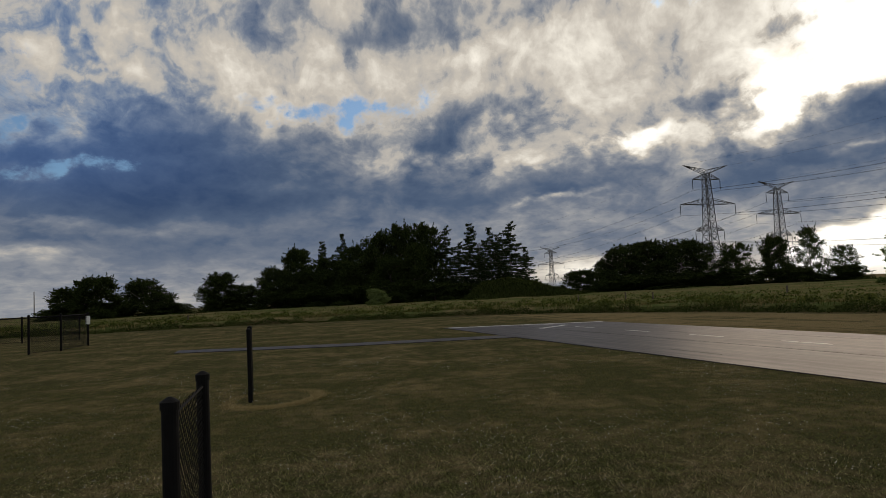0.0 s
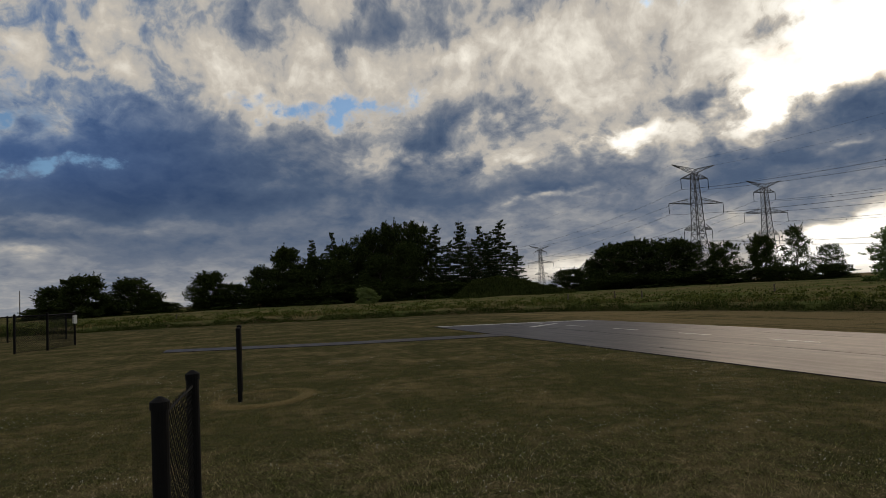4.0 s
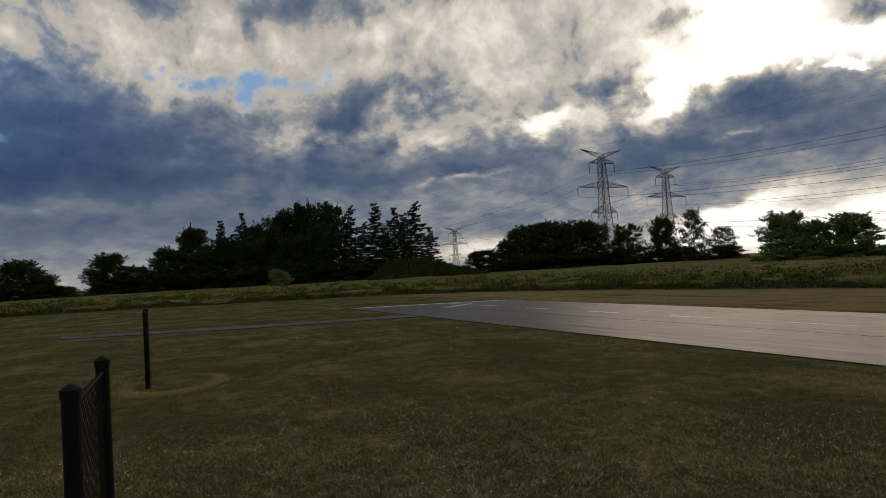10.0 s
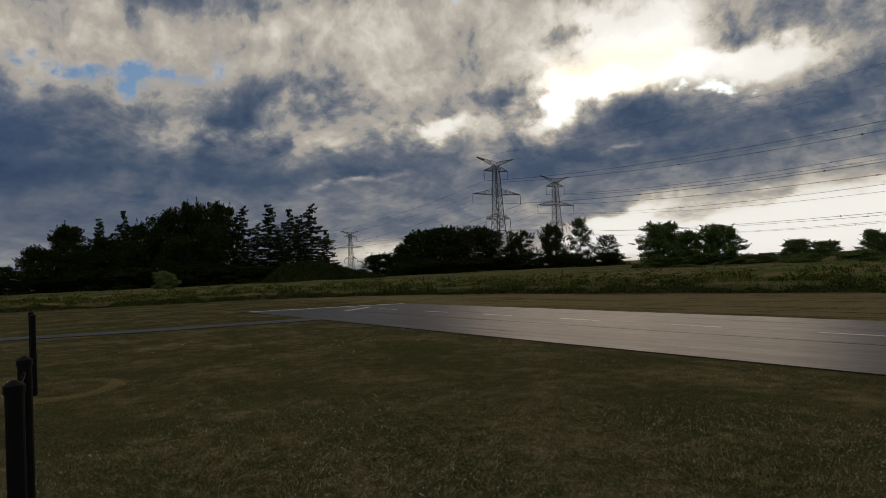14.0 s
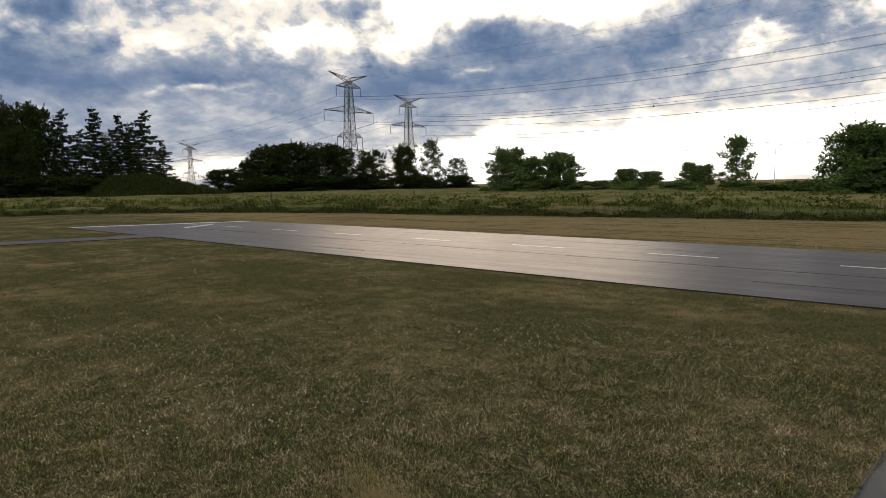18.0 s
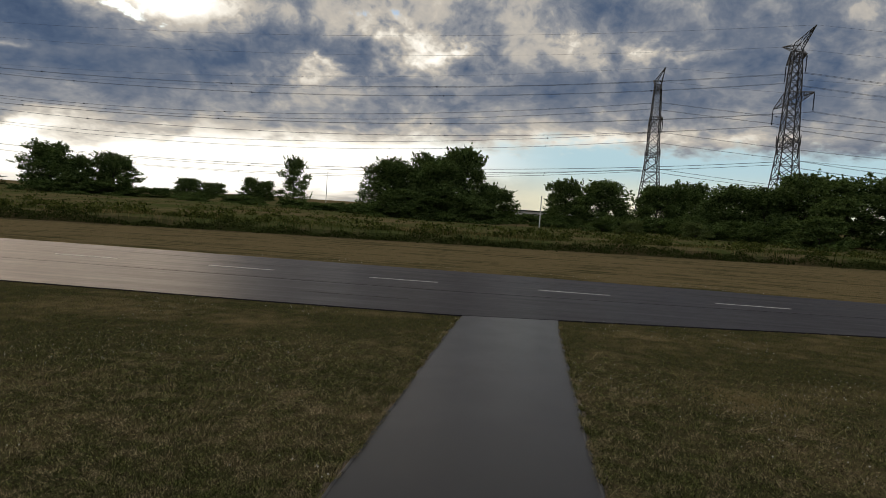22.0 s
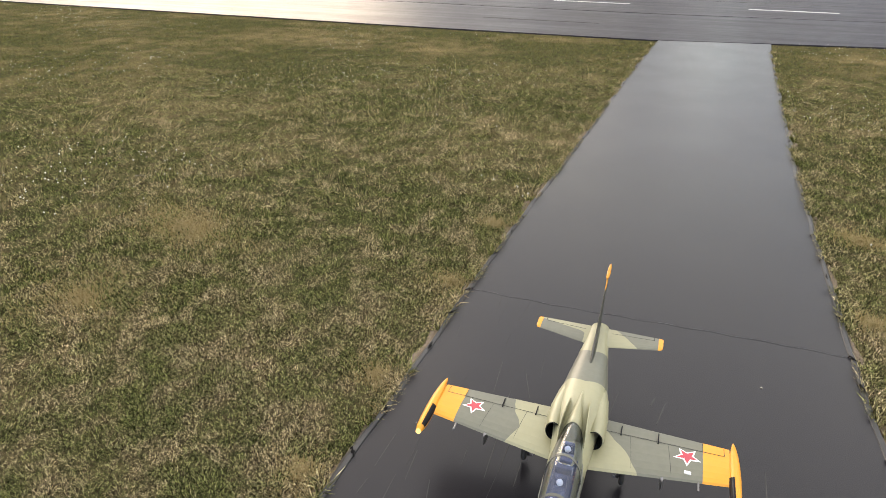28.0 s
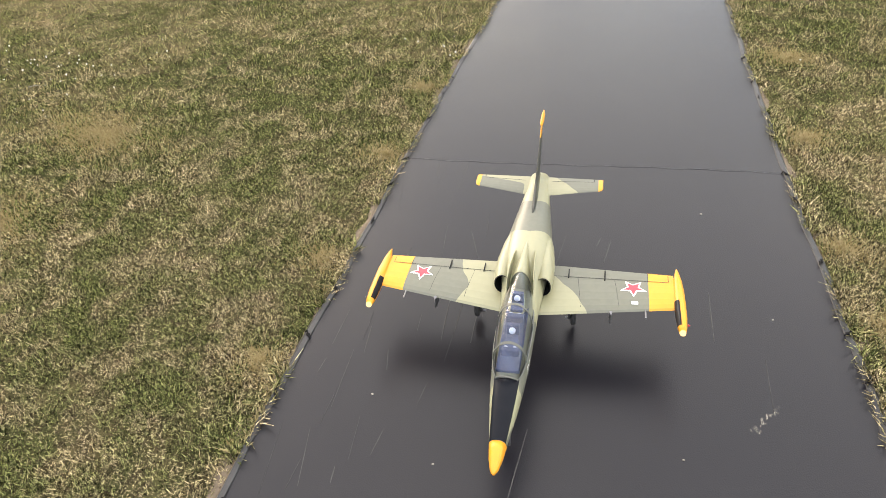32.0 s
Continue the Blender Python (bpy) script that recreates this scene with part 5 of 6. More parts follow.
def model_jet():
    root = thing("model_jet", (0, 0, 0), "camouflaged model jet with yellow nose and tips on black sheeting", "model aircraft")
    bm = bmesh.new()
    bm_rings(bm, [hull_ring(x) for x in (0.08, 0.11, 0.14, 0.17, 0.20, 0.235, 0.27, 0.31, 0.36, 0.42, 0.48, 0.53, 0.58, 0.62, 0.66, 0.70, 0.74, 0.78, 0.82, 0.87, 0.92, 0.97, 1.02, 1.07, 1.12, 1.16, 1.20, 1.27)])
    hull = part("fuselage", bm, M["camo_body"], root, smooth=True)
    bm = bmesh.new()
    bm_rings(bm, [hull_ring(x, grow=0.0005) for x in (0.0, 0.005, 0.012, 0.025, 0.04, 0.06, 0.0805)])
    part("nose_cone", bm, M["yellow"], root, "bright yellow nose cone", smooth=True)
    bm = bmesh.new()
    top = [hull_ring(x, 11, 0.0012, math.pi * q, math.pi * (1 - q)) for x, q in ((0.0808, 0.16), (0.12, 0.20), (0.16, 0.22), (0.20, 0.235), (0.235, 0.25), (0.265, 0.26))]
    vs = [[bm.verts.new(p) for p in r] for r in top]
    for a, b in zip(vs, vs[1:]):
        for i in range(10):
            bm.faces.new((a[i], a[i + 1], b[i + 1], b[i]))
    part("antiglare_panel", bm, M["black"], hull, "black anti-glare panel ahead of the canopy", smooth=True)
    bm = bmesh.new()
    bm_rings(bm, [[Vector((1.271, p.y * f, 0.241 + (p.z - 0.241) * f)) if i else p for p in hull_ring(1.27, 20)] for i, f in enumerate((1.0, 0.8))])
    part("jet_pipe", bm, M["black"], hull, "dark round jet exhaust")
    # air intakes on both sides
    for sgn in (1, -1):
        bm = bmesh.new()
        rings = []
        for x, y, z, ry, rz in ((0.645, 0.064, 0.246, 0.0255, 0.036), (0.66, 0.065, 0.245, 0.0275, 0.038), (0.70, 0.066, 0.243, 0.029, 0.040), (0.76, 0.064, 0.240, 0.030, 0.042), (0.84, 0.056, 0.235, 0.030, 0.042), (0.93, 0.042, 0.230, 0.027, 0.036)):
            rings.append([Vector((x, sgn * (y + ry * math.cos(a)), z + rz * math.sin(a))) for a in np.arange(20) * math.pi / 10])
        bm_rings(bm, rings, (False, True))
        bmesh.ops.recalc_face_normals(bm, faces=bm.faces)
        duct = part("air_intake", bm, M["camo_body"], root, "cream air intake with a dark mouth", smooth=True)
        bm = bmesh.new()
        rings = []
        for x, f in ((0.6452, 1.0), (0.643, 0.95), (0.648, 0.88), (0.70, 0.84), (0.71, 0.5)):
            rings.append([Vector((x, sgn * (0.064 + 0.0255 * f * math.cos(a)), 0.246 + 0.036 * f * math.sin(a))) for a in np.arange(20) * math.pi / 10])
        bm_rings(bm, rings, (False, True))
        part("duct", bm, M["black"], duct, "black intake duct")
    # spine fairing behind the canopy
    bm = bmesh.new()
    rings = []
    for x, w, z0, z1 in ((0.585, 0.030, 0.265, 0.338), (0.62, 0.028, 0.275, 0.340), (0.67, 0.022, 0.285, 0.332), (0.72, 0.014, 0.292, 0.320), (0.78, 0.006, 0.297, 0.306), (0.82, 0.002, 0.297, 0.300)):
        rings.append([Vector((x, w * math.cos(a), z0 + (z1 - z0) * math.sin(a) ** 0.9)) for a in np.linspace(0, math.pi, 11)])
    bm_rings(bm, rings)
    part("spine", bm, M["camo_body"], hull, smooth=True)
    for sgn in (1, -1):
        bm = bmesh.new()
        rings = []
        for x, z, t in ((0.575, 0.290, 0.0006), (0.585, 0.326, 0.0012), (0.63, 0.336, 0.0014), (0.69, 0.326, 0.0012), (0.75, 0.306, 0.0006)):
            y = sgn * (0.040 - 0.05 * (x - 0.575))
            rings.append([Vector((x, y - t, 0.270)), Vector((x, y + t, 0.270)), Vector((x, y + t, z)), Vector((x, y - t, z))])
        bm_rings(bm, rings)
        part("spine_strake", bm, M["camo_body"], hull, "thin upright cream strake beside the canopy")
    # cockpit tub, seats and canopy
    bm = bmesh.new()
    bm_box(bm, (0.31, 0.066, 0.012), (0.43, 0, 0.262), 0.003)
    tub = part("cockpit", bm, M["cockpit"], root, "dark blue-grey cockpit with two seats")
    for x, z in ((0.385, 0.0), (0.505, 0.012)):
        bm = bmesh.new()
        bm_box(bm, (0.014, 0.036, 0.052), (x + 0.022, 0, 0.285 + z), 0.004)
        bm_box(bm, (0.034, 0.036, 0.012), (x, 0, 0.272 + z), 0.003)
        part("seat", bm, M["cockpit"], tub, "dark ejection seat")
        # the pilot dolls, reduced to their helmets as plain pale balls
        bm = bmesh.new()
        bmesh.ops.create_uvsphere(bm, u_segments=12, v_segments=8, radius=0.0095, matrix=Matrix.Translation((x + 0.004, 0, 0.303 + z)))
        part("headrest", bm, M["helmet"], tub, "pale helmet of a pilot doll, as a plain ball", smooth=True)
        bm = bmesh.new()
        bm_box(bm, (0.016, 0.05, 0.026), (x - 0.052, 0, 0.278 + z), 0.004)
        part("instrument_panel", bm, M["cockpit"], tub)
        for sy in (0.012, -0.012):
            bm = bmesh.new()
            bm_lathe(bm, [(x - 0.044, 0.006), (x - 0.0425, 0.006), (x - 0.042, 0.002)], 10, "x", (0, sy, 0.285 + z))
            part("dial", bm, M["helmet"], tub)
    CAN = [(0.250, 0.014, 0.256), (0.262, 0.030, 0.272), (0.285, 0.040, 0.294), (0.320, 0.046, 0.318), (0.37, 0.050, 0.334), (0.43, 0.052, 0.343), (0.49, 0.050, 0.347), (0.55, 0.043, 0.346), (0.595, 0.034, 0.341), (0.612, 0.024, 0.330)]

    def can_ring(x, grow=0.0, n=17):
        a = np.array(CAN)
        w, z1 = float(np.interp(x, a[:, 0], a[:, 1])) + grow, float(np.interp(x, a[:, 0], a[:, 2])) + grow
        z0 = 0.240 + 0.02 * (x - 0.25)
        return [Vector((x, w * math.cos(t), z0 + (z1 - z0) * math.sin(t) ** 0.85)) for t in np.linspace(0, math.pi, n)]

    bm = bmesh.new()
    vs = [[bm.verts.new(p) for p in can_ring(x)] for x in (0.250, 0.256, 0.262, 0.273, 0.285, 0.30, 0.32, 0.345, 0.37, 0.40, 0.43, 0.46, 0.49, 0.52, 0.55, 0.575, 0.595, 0.605, 0.612)]
    for a, b in zip(vs, vs[1:]):
        for i in range(16):
            bm.faces.new((a[i], a[i + 1], b[i + 1], b[i]))
    bm.faces.new(vs[0])
    bm.faces.new(vs[-1][::-1])
    can = part("canopy", bm, M["glass"], root, "clear bubble canopy with thin frames", smooth=True)
    can.visible_shadow = False
    for x, wd in ((0.326, 0.007), (0.452, 0.008), (0.602, 0.009)):
        bm = bmesh.new()
        vs = [[bm.verts.new(p) for p in can_ring(x + q, g)] for q, g in ((-wd / 2, 0.0004), (-wd / 2, 0.0022), (wd / 2, 0.0022), (wd / 2, 0.0004))]
        for a, b in zip(vs, vs[1:]):
            for i in range(16):
                bm.faces.new((a[i], a[i + 1], b[i + 1], b[i]))
        part("frame_hoop", bm, M["grey_frame"], can)
    for sgn in (1, -1):
        bm = bmesh.new()
        rings = []
        for x in np.linspace(0.252, 0.610, 24):
            p = can_ring(x)[0 if sgn > 0 else -1]
            rings.append([p + Vector((0, sgn * 0.0030 * math.cos(t), 0.006 + 0.0045 * math.sin(t))) for t in np.arange(6) * math.pi / 3])
        bm_rings(bm, rings)
        part("canopy_rail", bm, M["grey_frame"], can, "grey canopy sill rail", smooth=True)
    bm = bmesh.new()
    rings = []
    for t in np.linspace(0, math.pi, 13):
        p = Vector((0.262 - 0.012 * math.sin(t), 0.031 * math.cos(t), 0.245 + 0.026 * math.sin(t)))
        rings.append([p + Vector((0.003 * math.cos(a), 0, 0.003 * math.sin(a))) for a in np.arange(6) * math.pi / 3])
    bm_rings(bm, rings)
    part("windscreen_frame", bm, M["grey_frame"], can, smooth=True)
    # wings
    for sgn in (1, -1):
        rows = [(sgn * y, *wing_line(y)[:2], wing_line(y)[2]) for y in (0.03, 0.10, 0.18, 0.26, 0.34, 0.388)]
        wing = part("wing", panel(rows, 0.10), M["camo_wing"], root, "camouflaged wing with control surfaces", smooth=False)
        rows = [(sgn * y, wing_line(y)[0] - 0.0006, wing_line(y)[1] + 0.0006, wing_line(y)[2]) for y in (0.388, 0.42, 0.466)]
        tip = part("wing_tip", panel(rows, 0.104), M["yellow"], root, "bright yellow wing tip panel")
        bm = bmesh.new()
        hinge = [(wing_line(y)[1] - 0.26 * (wing_line(y)[1] - wing_line(y)[0]), sgn * y) for y in np.linspace(0.09, 0.45, 10)]
        groove(bm, hinge, 0.0022)
        for y in (0.255, 0.388, 0.45):
            le, te, _ = wing_line(y)
            groove(bm, [(te - 0.26 * (te - le), sgn * y), (te - 0.004, sgn * y)], 0.0018)
        for y in (0.185, 0.30):
            le, te, _ = wing_line(y)
            groove(bm, [(le + f * (te - le), sgn * (y - 0.02 * f)) for f in (0.08, 0.3, 0.5, 0.74)], 0.001)
        part("hinge_line", bm, M["seam"], wing, "dark control surface gaps")
        for y in (0.14, 0.255):
            le, te, _ = wing_line(y)
            x = te - 0.2 * (te - le)
            bm = bmesh.new()
            bm_box(bm, (0.042, 0.0035, 0.008), (x, sgn * y, wing_top(x, sgn * y) + 0.003), 0.001)
            part("flap_hinge", bm, M["black"], wing, "small dark hinge fairing")
        bm = bmesh.new()
        star(bm, 0.043, 0.708, sgn * 0.342, 0.0013, 0.46)
        insignia = part("star", bm, M["decal"], wing, "white-edged red star marking")
        bm = bmesh.new()
        star(bm, 0.0325, 0.708, sgn * 0.342, 0.0022, 0.42)
        part("star_centre", bm, M["red"], insignia, "red star")
        # tip tank and its lamp
        x0 = 0.530
        bm = bmesh.new()
        prof = [(0, 0.004), (0.004, 0.009), (0.02, 0.0135), (0.06, 0.0165), (0.12, 0.0175), (0.18, 0.0165), (0.23, 0.0125), (0.27, 0.006), (0.287, 0.0015)]
        bm_lathe(bm, [(x0 + a, r) for a, r in prof], 16, "x", (0, sgn * 0.478, 0.214))
        tank = part("tip_tank", bm, M["yellow"], root, "yellow wing tip tank with a black stripe", smooth=True)
        bm = bmesh.new()
        vs = []
        for a in np.linspace(0.022, 0.125, 8):
            r = float(np.interp(a, [p[0] for p in prof], [p[1] for p in prof])) + 0.0008
            vs.append([bm.verts.new((x0 + a, sgn * (0.478 - r * math.cos(t)), 0.214 + r * math.sin(t))) for t in np.linspace(0.1, 1.35, 6)])
        for a, b in zip(vs, vs[1:]):
            for i in range(5):
                bm.faces.new((a[i], a[i + 1], b[i + 1], b[i]))
        part("stripe", bm, M["black"], tank, "black stripe")
        bm = bmesh.new()
        bmesh.ops.create_uvsphere(bm, u_segments=12, v_segments=8, radius=0.0095, matrix=Matrix.Translation((x0 + 0.002, sgn * 0.478, 0.214)))
        part("landing_light", bm, M["lamp"], tank, "lit warm white landing light", smooth=True)
        bm = bmesh.new()
        bmesh.ops.create_uvsphere(bm, u_segments=10, v_segments=6, radius=0.0035, matrix=Matrix.Translation((x0 + 0.035, sgn * 0.497, 0.214)))
        part("navigation_light", bm, M["red"] if sgn < 0 else M["gear"], tank, smooth=True)
        # stores pylon under the wing
        bm = bmesh.new()
        bm_rings(bm, [[Vector((x, sgn * 0.275 + w * c, z)) for c, x in ((1, 0.60), (0, 0.588), (-1, 0.60), (-1, 0.69), (0, 0.705), (1, 0.69))] for z, w in ((0.205, 0.004), (0.168, 0.004))])
        part("stores_pylon", bm, M["gear"], root, "small grey underwing pylon")
        bm = bmesh.new()
        bm_rod(bm, (0.585, sgn * 0.377, 0.207), (0.64, sgn * 0.377, 0.207), 0.0028, sides=8)
        part("pitot_tube", bm, M["gear"], root)
        # tailplane
        rows = [(sgn * y, 1.13 + 0.045 * f, 1.262 - 0.008 * f, 0.258 + 0.004 * f) for y, f in ((0.015, 0), (0.12, 0.52), (0.221, 1))]
        part("tailplane", panel(rows, 0.09), M["camo_tail"], root, "camouflaged tailplane")
        rows = [(sgn * y, a, b, 0.262) for y, a, b in ((0.221, 1.1745, 1.2546), (0.232, 1.178, 1.2535), (0.238, 1.19, 1.25))]
        part("tailplane_tip", panel(rows, 0.09), M["yellow"], root, "yellow tailplane tip")
        bm = bmesh.new()
        for p, q in (((1.218, 0.05), (1.226, 0.205)), ((1.226, 0.205), (1.252, 0.205))):
            a, b = Vector((p[0], sgn * p[1], 0.2685)), Vector((q[0], sgn * q[1], 0.2685))
            d = (b - a).normalized()
            s = Vector((-d.y, d.x, 0)) * 0.0011
            bm.faces.new([bm.verts.new(v) for v in (a - s, b - s, b + s, a + s)])
        part("elevator_gap", bm, M["seam"], root)
        # main gear
        bm = bmesh.new()
        bm_rod(bm, (0.715, sgn * 0.148, 0.195), (0.715, sgn * 0.150, 0.075), 0.0065, 0.0055, 10)
        bm_rod(bm, (0.715, sgn * 0.150, 0.085), (0.735, sgn * 0.150, 0.036), 0.005, 0.005, 8)
        bm_rod(bm, (0.735, sgn * 0.162, 0.036), (0.735, sgn * 0.136, 0.036), 0.004, 0.004, 8)
        leg = part("main_gear_leg", bm, M["gear"], root, "dull metal undercarriage leg")
        bm = bmesh.new()
        bm_lathe(bm, [(-0.009, 0.022), (-0.008, 0.030), (-0.003, 0.034), (0.003, 0.034), (0.008, 0.030), (0.009, 0.022)], 20, "y", (0.735, sgn * 0.150 + sgn * 0.014, 0.034 + 0.018))
        part("wheel", bm, M["tyre"], leg, "black rubber wheel", smooth=True)
        bm = bmesh.new()
        bm_box(bm, (0.05, 0.003, 0.085), (0.708, sgn * 0.162, 0.145), 0.001)
        part("gear_door", bm, M["camo_body"], leg)
    # fin and rudder
    fin = part("fin", panel([(0.27, 0.925, 1.262, 0), (0.30, 0.985, 1.270, 0), (0.34, 1.085, 1.290, 0), (0.42, 1.205, 1.332, 0), (0.44, 1.2325, 1.342, 0)], 0.05, "z"), M["camo_fin"], root, "dark grey-green fin")
    part("fin_tip", panel([(0.44, 1.232, 1.3425, 0), (0.455, 1.258, 1.350, 0), (0.478, 1.292, 1.362, 0), (0.484, 1.31, 1.36, 0)], 0.055, "z"), M["yellow"], root, "yellow fin tip")
    bm = bmesh.new()
    bm_lathe(bm, [(1.275, 0.002), (1.285, 0.006), (1.32, 0.007), (1.37, 0.006), (1.395, 0.002)], 10, "x", (0, 0, 0.468))
    part("fin_bullet", bm, M["yellow"], root, "yellow fin tip fairing", smooth=True)
    bm = bmesh.new()
    for sgn in (1, -1):
        bm.faces.new([bm.verts.new(p) for p in ((1.215, sgn * 0.0075, 0.29), (1.217, sgn * 0.0075, 0.29), (1.297, sgn * 0.0045, 0.42), (1.295, sgn * 0.0045, 0.42))])
    part("rudder_gap", bm, M["seam"], fin)
    # nose gear
    bm = bmesh.new()
    bm_rod(bm, (0.225, 0, 0.175), (0.215, 0, 0.07), 0.006, 0.005, 10)
    for sy in (0.012, -0.012):
        bm_rod(bm, (0.215, sy, 0.075), (0.205, sy, 0.034), 0.0035, 0.0035, 8)
    leg = part("nose_gear_leg", bm, M["gear"], root)
    bm = bmesh.new()
    bm_lathe(bm, [(-0.007, 0.019), (-0.006, 0.026), (-0.002, 0.029), (0.002, 0.029), (0.006, 0.026), (0.007, 0.019)], 20, "y", (0.205, 0, 0.047))
    part("wheel", bm, M["tyre"], leg, "black rubber nose wheel", smooth=True)
    bm = bmesh.new()
    bm_box(bm, (0.012, 0.02, 0.004), (0.640, -0.345, wing_top(0.640, -0.345) + 0.001), 0.001)
    part("sensor_patch", bm, M["decal"], root, "small white patch on the wing")
    # number on the side of the nose
    for sgn in (-1, 1):
        bm = bmesh.new()
        for x0, pieces in ((0.322, [(0, 0, 0.003, 0.034), (0.016, 0, 0.003, 0.034), (0.003, 0, 0.013, 0.0035), (0.003, 0.0305, 0.013, 0.0035)]), (0.350, [(0.004, 0, 0.0035, 0.034)])):
            for dx, dz, w, h in pieces:
                for i in range(4):
                    za, zb = 0.196 + dz + h * i / 4, 0.196 + dz + h * (i + 1) / 4
                    quad = []
                    for x, z in ((x0 + dx, za), (x0 + dx + w, za), (x0 + dx + w, zb), (x0 + dx, zb)):
                        hw, zc, up, dn = hull_at(x)
                        q = (z - zc) / (up if z > zc else dn)
                        c = max(0.0, 1 - abs(q) ** (2 / 0.88)) ** (0.88 / 2)
                        quad.append(bm.verts.new((x, sgn * (hw * c + 0.0012), z)))
                    bm.faces.new(quad)
        part("side_number", bm, M["decal"], hull, "white number on the nose side")
    return root


jet = model_jet()
jet.location = at(-0.176, 0.586, 0.016)
jet.scale = (0.968, 0.968, 0.985)
jet.rotation_euler = (0, 0, math.atan2(DO.y, DO.x) + 0.007)


# ---- fences ----
def fence(posts, h, label, group, gauge=0.0019, cell=0.055, r=0.040, rail=0.009):
    """Chain-link panels between round posts with domed caps, a top rail and wires."""
    root = thing("chain_link_fence", (posts[0][0], posts[0][1], 0), label, "fence", group)
    org = Vector((posts[0][0], posts[0][1], 0))
    pts = [Vector((x, y, 0)) - org for x, y in posts]
    for p in pts:
        bm = bmesh.new()
        bm_lathe(bm, [(-0.02, r), (h - 0.05, r)], 16, at_=p)
        post = part("post", bm, M["vinyl"], root, smooth=False)
        bm = bmesh.new()
        bm_lathe(bm, [(h - 0.05, r + 0.006), (h - 0.012, r + 0.006), (h, r * 0.75), (h + 0.012, r * 0.25)], 16, at_=p)
        part("cap", bm, M["vinyl"], post, "domed post cap")
    for a, b in zip(pts, pts[1:]):
        ln, u = (b - a).length, (b - a).normalized()
        for z, rr in ((h - 0.09, rail), (0.06, 0.008)):
            bm = bmesh.new()
            bm_rod(bm, a + Vector((0, 0, z)), b + Vector((0, 0, z)), rr, sides=8)
            part("rail", bm, M["vinyl"], root)
        bm = bmesh.new()
        top, bot = h - 0.07, 0.04
        for k in range(-int((top - bot) / cell) - 1, int(ln / cell) + 1):
            for sgn in (1, -1):
                # a wire that climbs at 45 degrees, cut to the panel
                x0, x1 = max(0.0, k * cell), min(ln, k * cell + top - bot)
                if x1 - x0 < 0.02:
                    continue
                z0, z1 = x0 - k * cell, x1 - k * cell
                if sgn < 0:
                    z0, z1 = (top - bot) - z0, (top - bot) - z1
                side = Vector((-u.y, u.x, 0)) * 0.003 * sgn
                bm_rod(bm, a + u * x0 + Vector((0, 0, bot + z0)) + side, a + u * x1 + Vector((0, 0, bot + z1)) + side, gauge, sides=4)
        part("mesh", bm, M["vinyl"], root, "black chain-link wire mesh")
    return root


fence([(-1.09, 3.34), (-1.44, 4.50)], 1.27, "black vinyl-coated chain-link fence panel on the lawn", "fence panels")
fence([(-3.67, 11.43), (-4.08, 12.6)], 1.27, "black chain-link fence panel seen end on, in a dry grass ring", "fence panels")
far_fence = fence([(-19.1, 27.2), (-18.6, 28.6), (-19.6, 32.2)], 1.68, "black chain-link fence panel with a small white notice", "fence panels", 0.004, 0.09, 0.05, 0.02)
fence([(-30.5, 37.0), (-27.5, 38.2), (-24.6, 39.3)], 1.60, "dark rail fence panel at the field's far corner", "fence panels", 0.005, 0.12, 0.05, 0.03)
bm = bmesh.new()
bm_box(bm, (0.2, 0.02, 0.42), bevel=0.004)
notice = part("notice_board", bm, M["white"], None)
notice.location, notice.rotation_euler = (-19.52, 32.08, 1.28), (0, 0, radians(32))
tagged(notice, "small white notice board hung on the fence post", "notice")


def post_thing(name, x, y, h, r, mat, label, cat, top=None, lean=0.0):
    root = thing(name, (x, y, 0), label, cat)
    bm = bmesh.new()
    bm_lathe(bm, [(-0.1, r), (h * 0.5, r * 0.9), (h, r * 0.7), (h + r * 0.3, r * 0.3)], 8)
    part("pole", bm, mat, root)
    if top == "lamp":
        bm = bmesh.new()
        bm_box(bm, (0.9, 0.22, 0.14), (0.25, 0, h), 0.04)
        part("lamp_head", bm, mat, root, "flat street light head")
    elif top == "cap":
        bm = bmesh.new()
        bm_lathe(bm, [(h, r * 1.1), (h + 0.04, r * 1.1), (h + 0.06, r * 0.4)], 8)
        part("cap", bm, mat, root)
    root.rotation_euler = (0, lean, 0)
    return root


post_thing("marker_pole", 47.8, 14.85, 2.85, 0.05, M["white"], "thin white marker pole standing in the meadow", "pole", "cap", 0.02)
post_thing("street_lamp", 162.0, 118.0, 9.5, 0.10, M["white"], "distant street light on a slim grey pole", "street lamp", "lamp")
post_thing("street_lamp", 194.0, 48.0, 12.0, 0.16, M["steel"], "distant street light behind the trees", "street lamp", "lamp")
post_thing("utility_mast", -68.7, 133.5, 8.0, 0.16, M["bark"], "dark utility pole behind the trees", "pole", "cap")
post_thing("utility_mast", -86.0, 121.0, 6.0, 0.10, M["bark"], "thin dark utility pole behind the fence", "pole", "cap")
for x, y, h in ((11.5, 52.0, 0.8), (13.6, 52.0, 0.7), (20.4, 44.5, 0.8), (-24.5, 54.0, 0.7), (8.0, 53.0, 0.7)):
    post_thing("fence_post", x, y, h + 0.25, 0.07, M["bark"], "short weathered wooden fence post in tall grass", "fence post", "cap")
far_wall = thing("warehouse", (262, 86, -1.3), "long low pale building on the horizon", "building")
bm = bmesh.new()
bm_box(bm, (60, 14, 2.8), (0, 0, 1.4))
part("wall", bm, M["white"], far_wall)
bm = bmesh.new()
bm_box(bm, (61, 15, 0.5), (0, 0, 3.05))
part("roof", bm, M["steel"], far_wall)
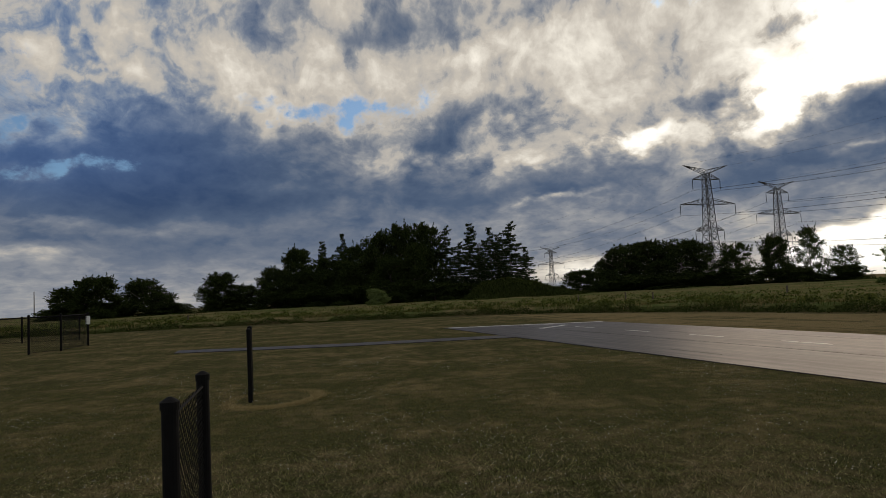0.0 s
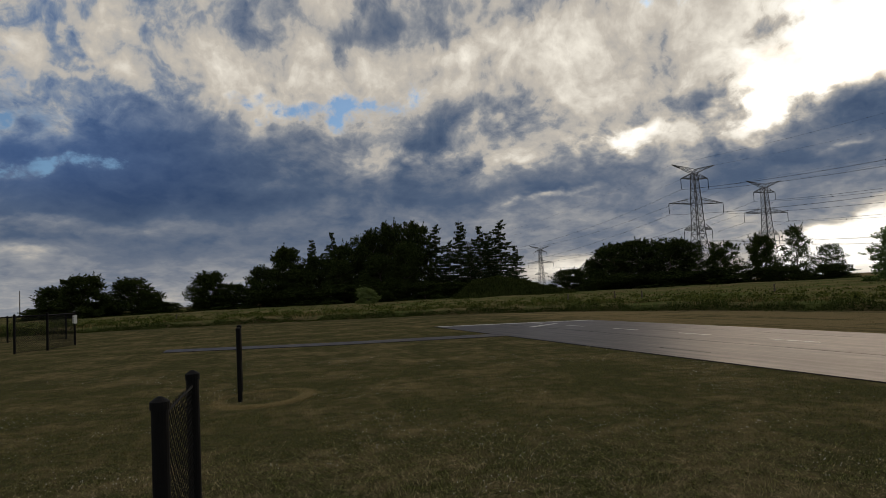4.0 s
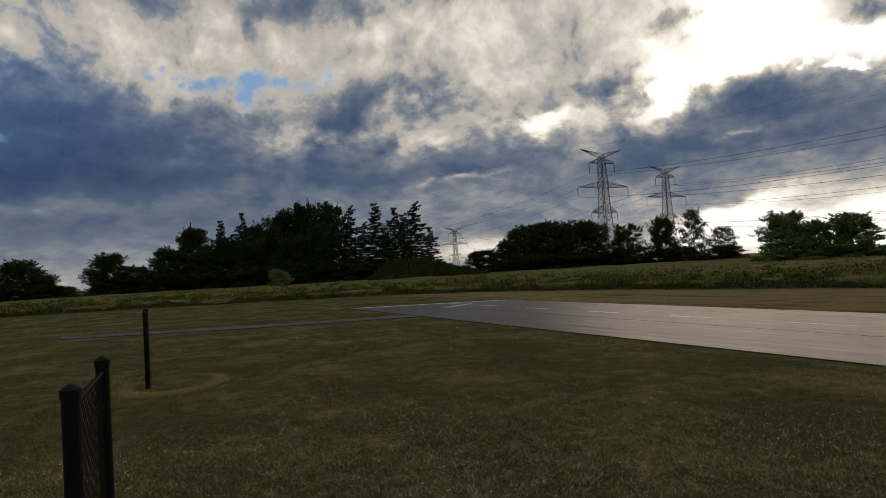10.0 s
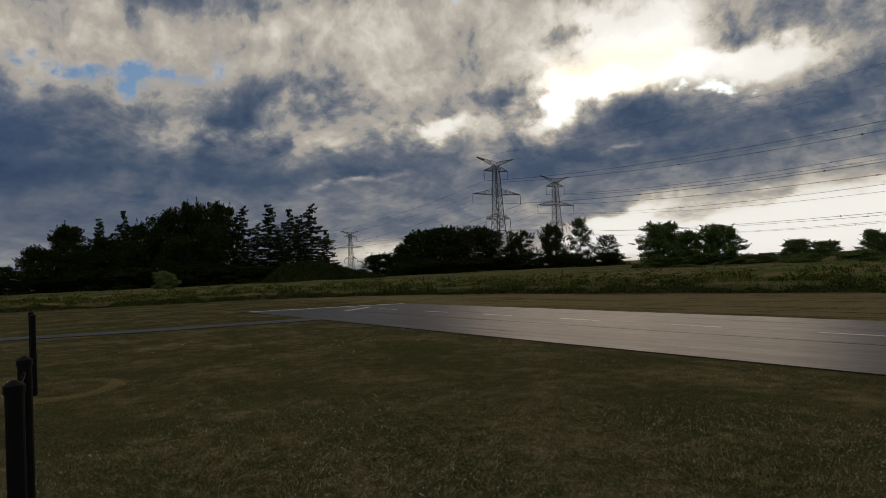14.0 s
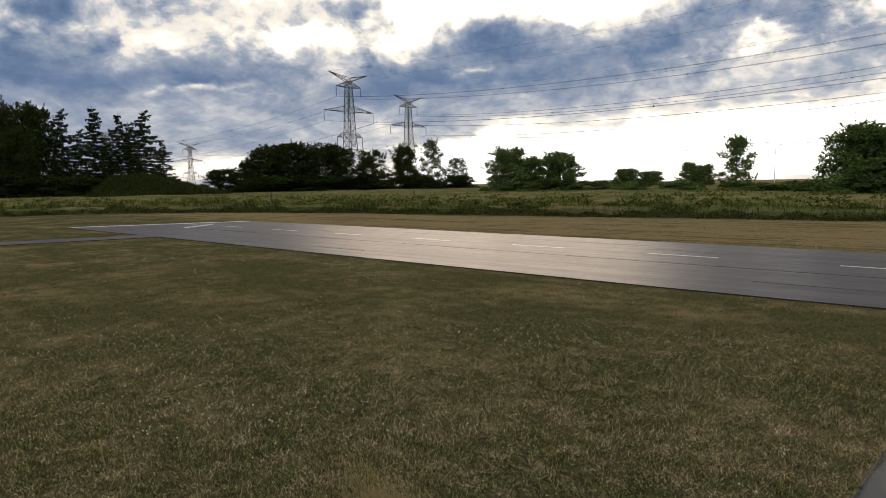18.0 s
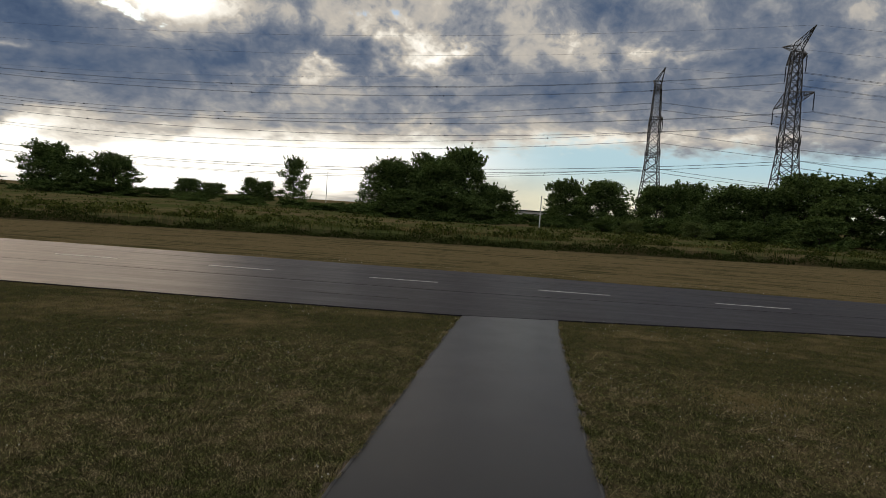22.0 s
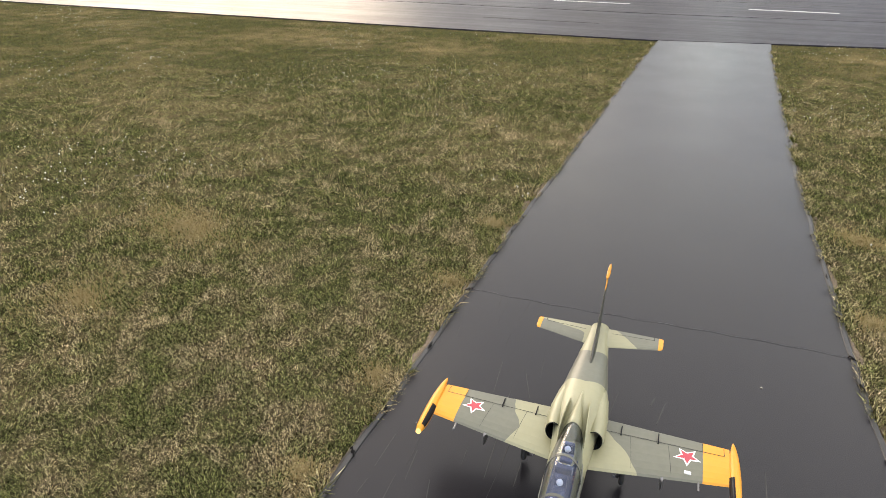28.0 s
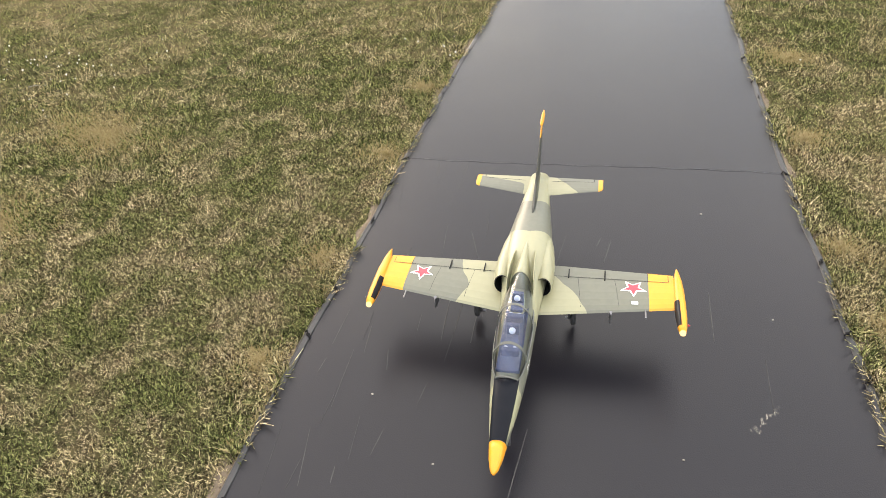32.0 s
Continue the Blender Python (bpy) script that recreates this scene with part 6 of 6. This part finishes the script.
for k in range(9):
    bm = bmesh.new()
    bm_box(bm, (3.4, 0.1, 2.0), (-26 + 6.5 * k, -7.03, 1.0))
    part("loading_door", bm, M["vinyl"], far_wall)
far_wall.rotation_euler = (0, 0, radians(108))


# ---- power line ----
ARM = math.radians(18.0)


def lattice(bm, a, b, n, r):
    """X-bracing between two poles given by point lists."""
    for i in range(n):
        for p, q in ((a, b), (b, a)):
            bm_rod(bm, p[i], q[i + 1], r, sides=4)


def pylon_proto():
    root = thing("pylon", (0, 0, 0), "tall grey steel lattice pylon with three crossarms", "pylon", "pylons of the power line")
    levels = [(0, 4.2), (5, 3.6), (10, 3.0), (14, 2.6), (17.5, 2.3), (21, 2.05), (24, 1.9), (27, 1.75), (30, 1.65), (33, 1.55), (36, 1.45), (38.8, 1.35), (41.4, 1.25), (44, 1.12), (46.5, 1.0)]
    bm = bmesh.new()
    cols = [[Vector((sx * w, sy * w, z)) for z, w in levels] for sx, sy in ((1, 1), (-1, 1), (-1, -1), (1, -1))]
    bm.free()
    for c in cols:
        bm = bmesh.new()
        bm_rings(bm, [[p + Vector((0.16 * math.cos(a), 0.16 * math.sin(a), 0)) for a in (0.8, 2.4, 3.9, 5.5)] for p in c])
        part("leg", bm, M["steel"], root)
    bm = bmesh.new()
    for k in range(4):
        lattice(bm, cols[k], cols[(k + 1) % 4], len(levels) - 1, 0.10)
        for i in range(1, len(levels)):
            bm_rod(bm, cols[k][i], cols[(k + 1) % 4][i], 0.08, sides=4)
    tagged(part("bracing", bm, M["steel"], root), kind="stuff")
    hung = []
    for z, half, w in ((44.0, 6.6, 1.1), (33.6, 13.2, 1.6), (22.6, 6.8, 2.2)):
        for sgn in (1, -1):
            bm = bmesh.new()
            tip = Vector((0, sgn * half, z + 0.2))
            for sx in (1, -1):
                lo, up = Vector((sx * w, sgn * w, z)), Vector((sx * w, sgn * w, z + 2.4))
                bm_rod(bm, lo, tip, 0.12, sides=4)
                bm_rod(bm, up, tip, 0.12, sides=4)
                m = 5
                for i in range(m):
                    f, g = i / m, (i + 1) / m
                    bm_rod(bm, lo.lerp(tip, f), up.lerp(tip, g), 0.06, sides=4)
                    bm_rod(bm, up.lerp(tip, f), lo.lerp(tip, f), 0.06, sides=4)
            part("crossarm", bm, M["steel"], root)
            bm = bmesh.new()
            prof = []
            for i in range(16):
                prof += [(z - 0.1 - i * 0.26, 0.06), (z - 0.2 - i * 0.26, 0.17)]
            bm_lathe(bm, prof[::-1], 8, at_=(0, sgn * half, 0))
            part("insulator", bm, M["vinyl"], root, "string of dark insulator discs")
            hung.append(Vector((0, sgn * half, z - 4.4)))
    for sgn in (1, -1):
        bm = bmesh.new()
        tip = Vector((0, sgn * 10.6, 50.0))
        for sx in (1, -1):
            a, b = Vector((sx * 1.0, sgn * 0.2, 46.2)), Vector((sx * 1.0, sgn * 1.0, 48.2))
            bm_rod(bm, a, tip, 0.12, sides=4)
            bm_rod(bm, b, tip, 0.12, sides=4)
            bm_rod(bm, b, Vector((sx, -sgn * 0.5, 46.8)), 0.1, sides=4)
            for i in range(5):
                bm_rod(bm, a.lerp(tip, i / 5), b.lerp(tip, (i + 1) / 5), 0.06, sides=4)
        part("earth_wire_peak", bm, M["steel"], root)
        hung.append(tip)
    return root, hung


LINE_A = [(-1, 555, -5.0), (95, 273.7, -0.8), (188.9, -5.2, 0.0), (284, -281, 0.0)]
LINE_B = [(67, 630, -9.0), (149, 331.6, -0.9), (229, 34, 0.0), (310, -264, 0.0)]
proto, hung = pylon_proto()
for row in (LINE_A, LINE_B):
    for x, y, z in row:
        p = copy_thing(proto, pose(x, y, z, 0, 0, -71.7))
for o in (*proto.children_recursive, proto):
    bpy.data.objects.remove(o)


def cable(a, b, sag, bundle, r, label):
    root = thing("power_cable", a, label, "cable", "cables of the power line")
    u = (b - a)
    side = Vector((u.y, -u.x, 0)).normalized()

    def on(f, k):
        return u * f + Vector((0, 0, -4 * sag * f * (1 - f))) + side * k

    for k in bundle:
        bm = bmesh.new()
        rings = []
        for i in range(33):
            c = on(i / 32, k)
            rings.append([c + side * r * math.cos(q) + Vector((0, 0, r * math.sin(q))) for q in (0.5, 2.6, 4.7)])
        bm_rings(bm, rings)
        part("conductor", bm, M["wire"], root)
    if len(bundle) > 1:
        for i in range(5):
            bm = bmesh.new()
            c = on((i + 0.6) / 5.2, 0)
            bm_box(bm, (0.26, 0.26, 0.4), c, 0.06)
            part("spacer", bm, M["vinyl"], root, "dark spacer damper")


turn = pose(0, 0, 0, 0, 0, -71.7)
for row in (LINE_A, LINE_B):
    for n, (p, q) in enumerate(zip(row, row[1:])):
        for k, h in enumerate(hung):
            a = Vector(p) + turn @ h
            b = Vector(q) + turn @ h
            if k < 6:
                cable(a, b, 8.0, (-0.45, 0.45), 0.036 if n else 0.025, "twin grey overhead power conductors sagging between pylons")
            else:
                cable(a, b, 6.0, (0.0,), 0.024 if n else 0.014, "single thin overhead earth wire between pylon peaks")
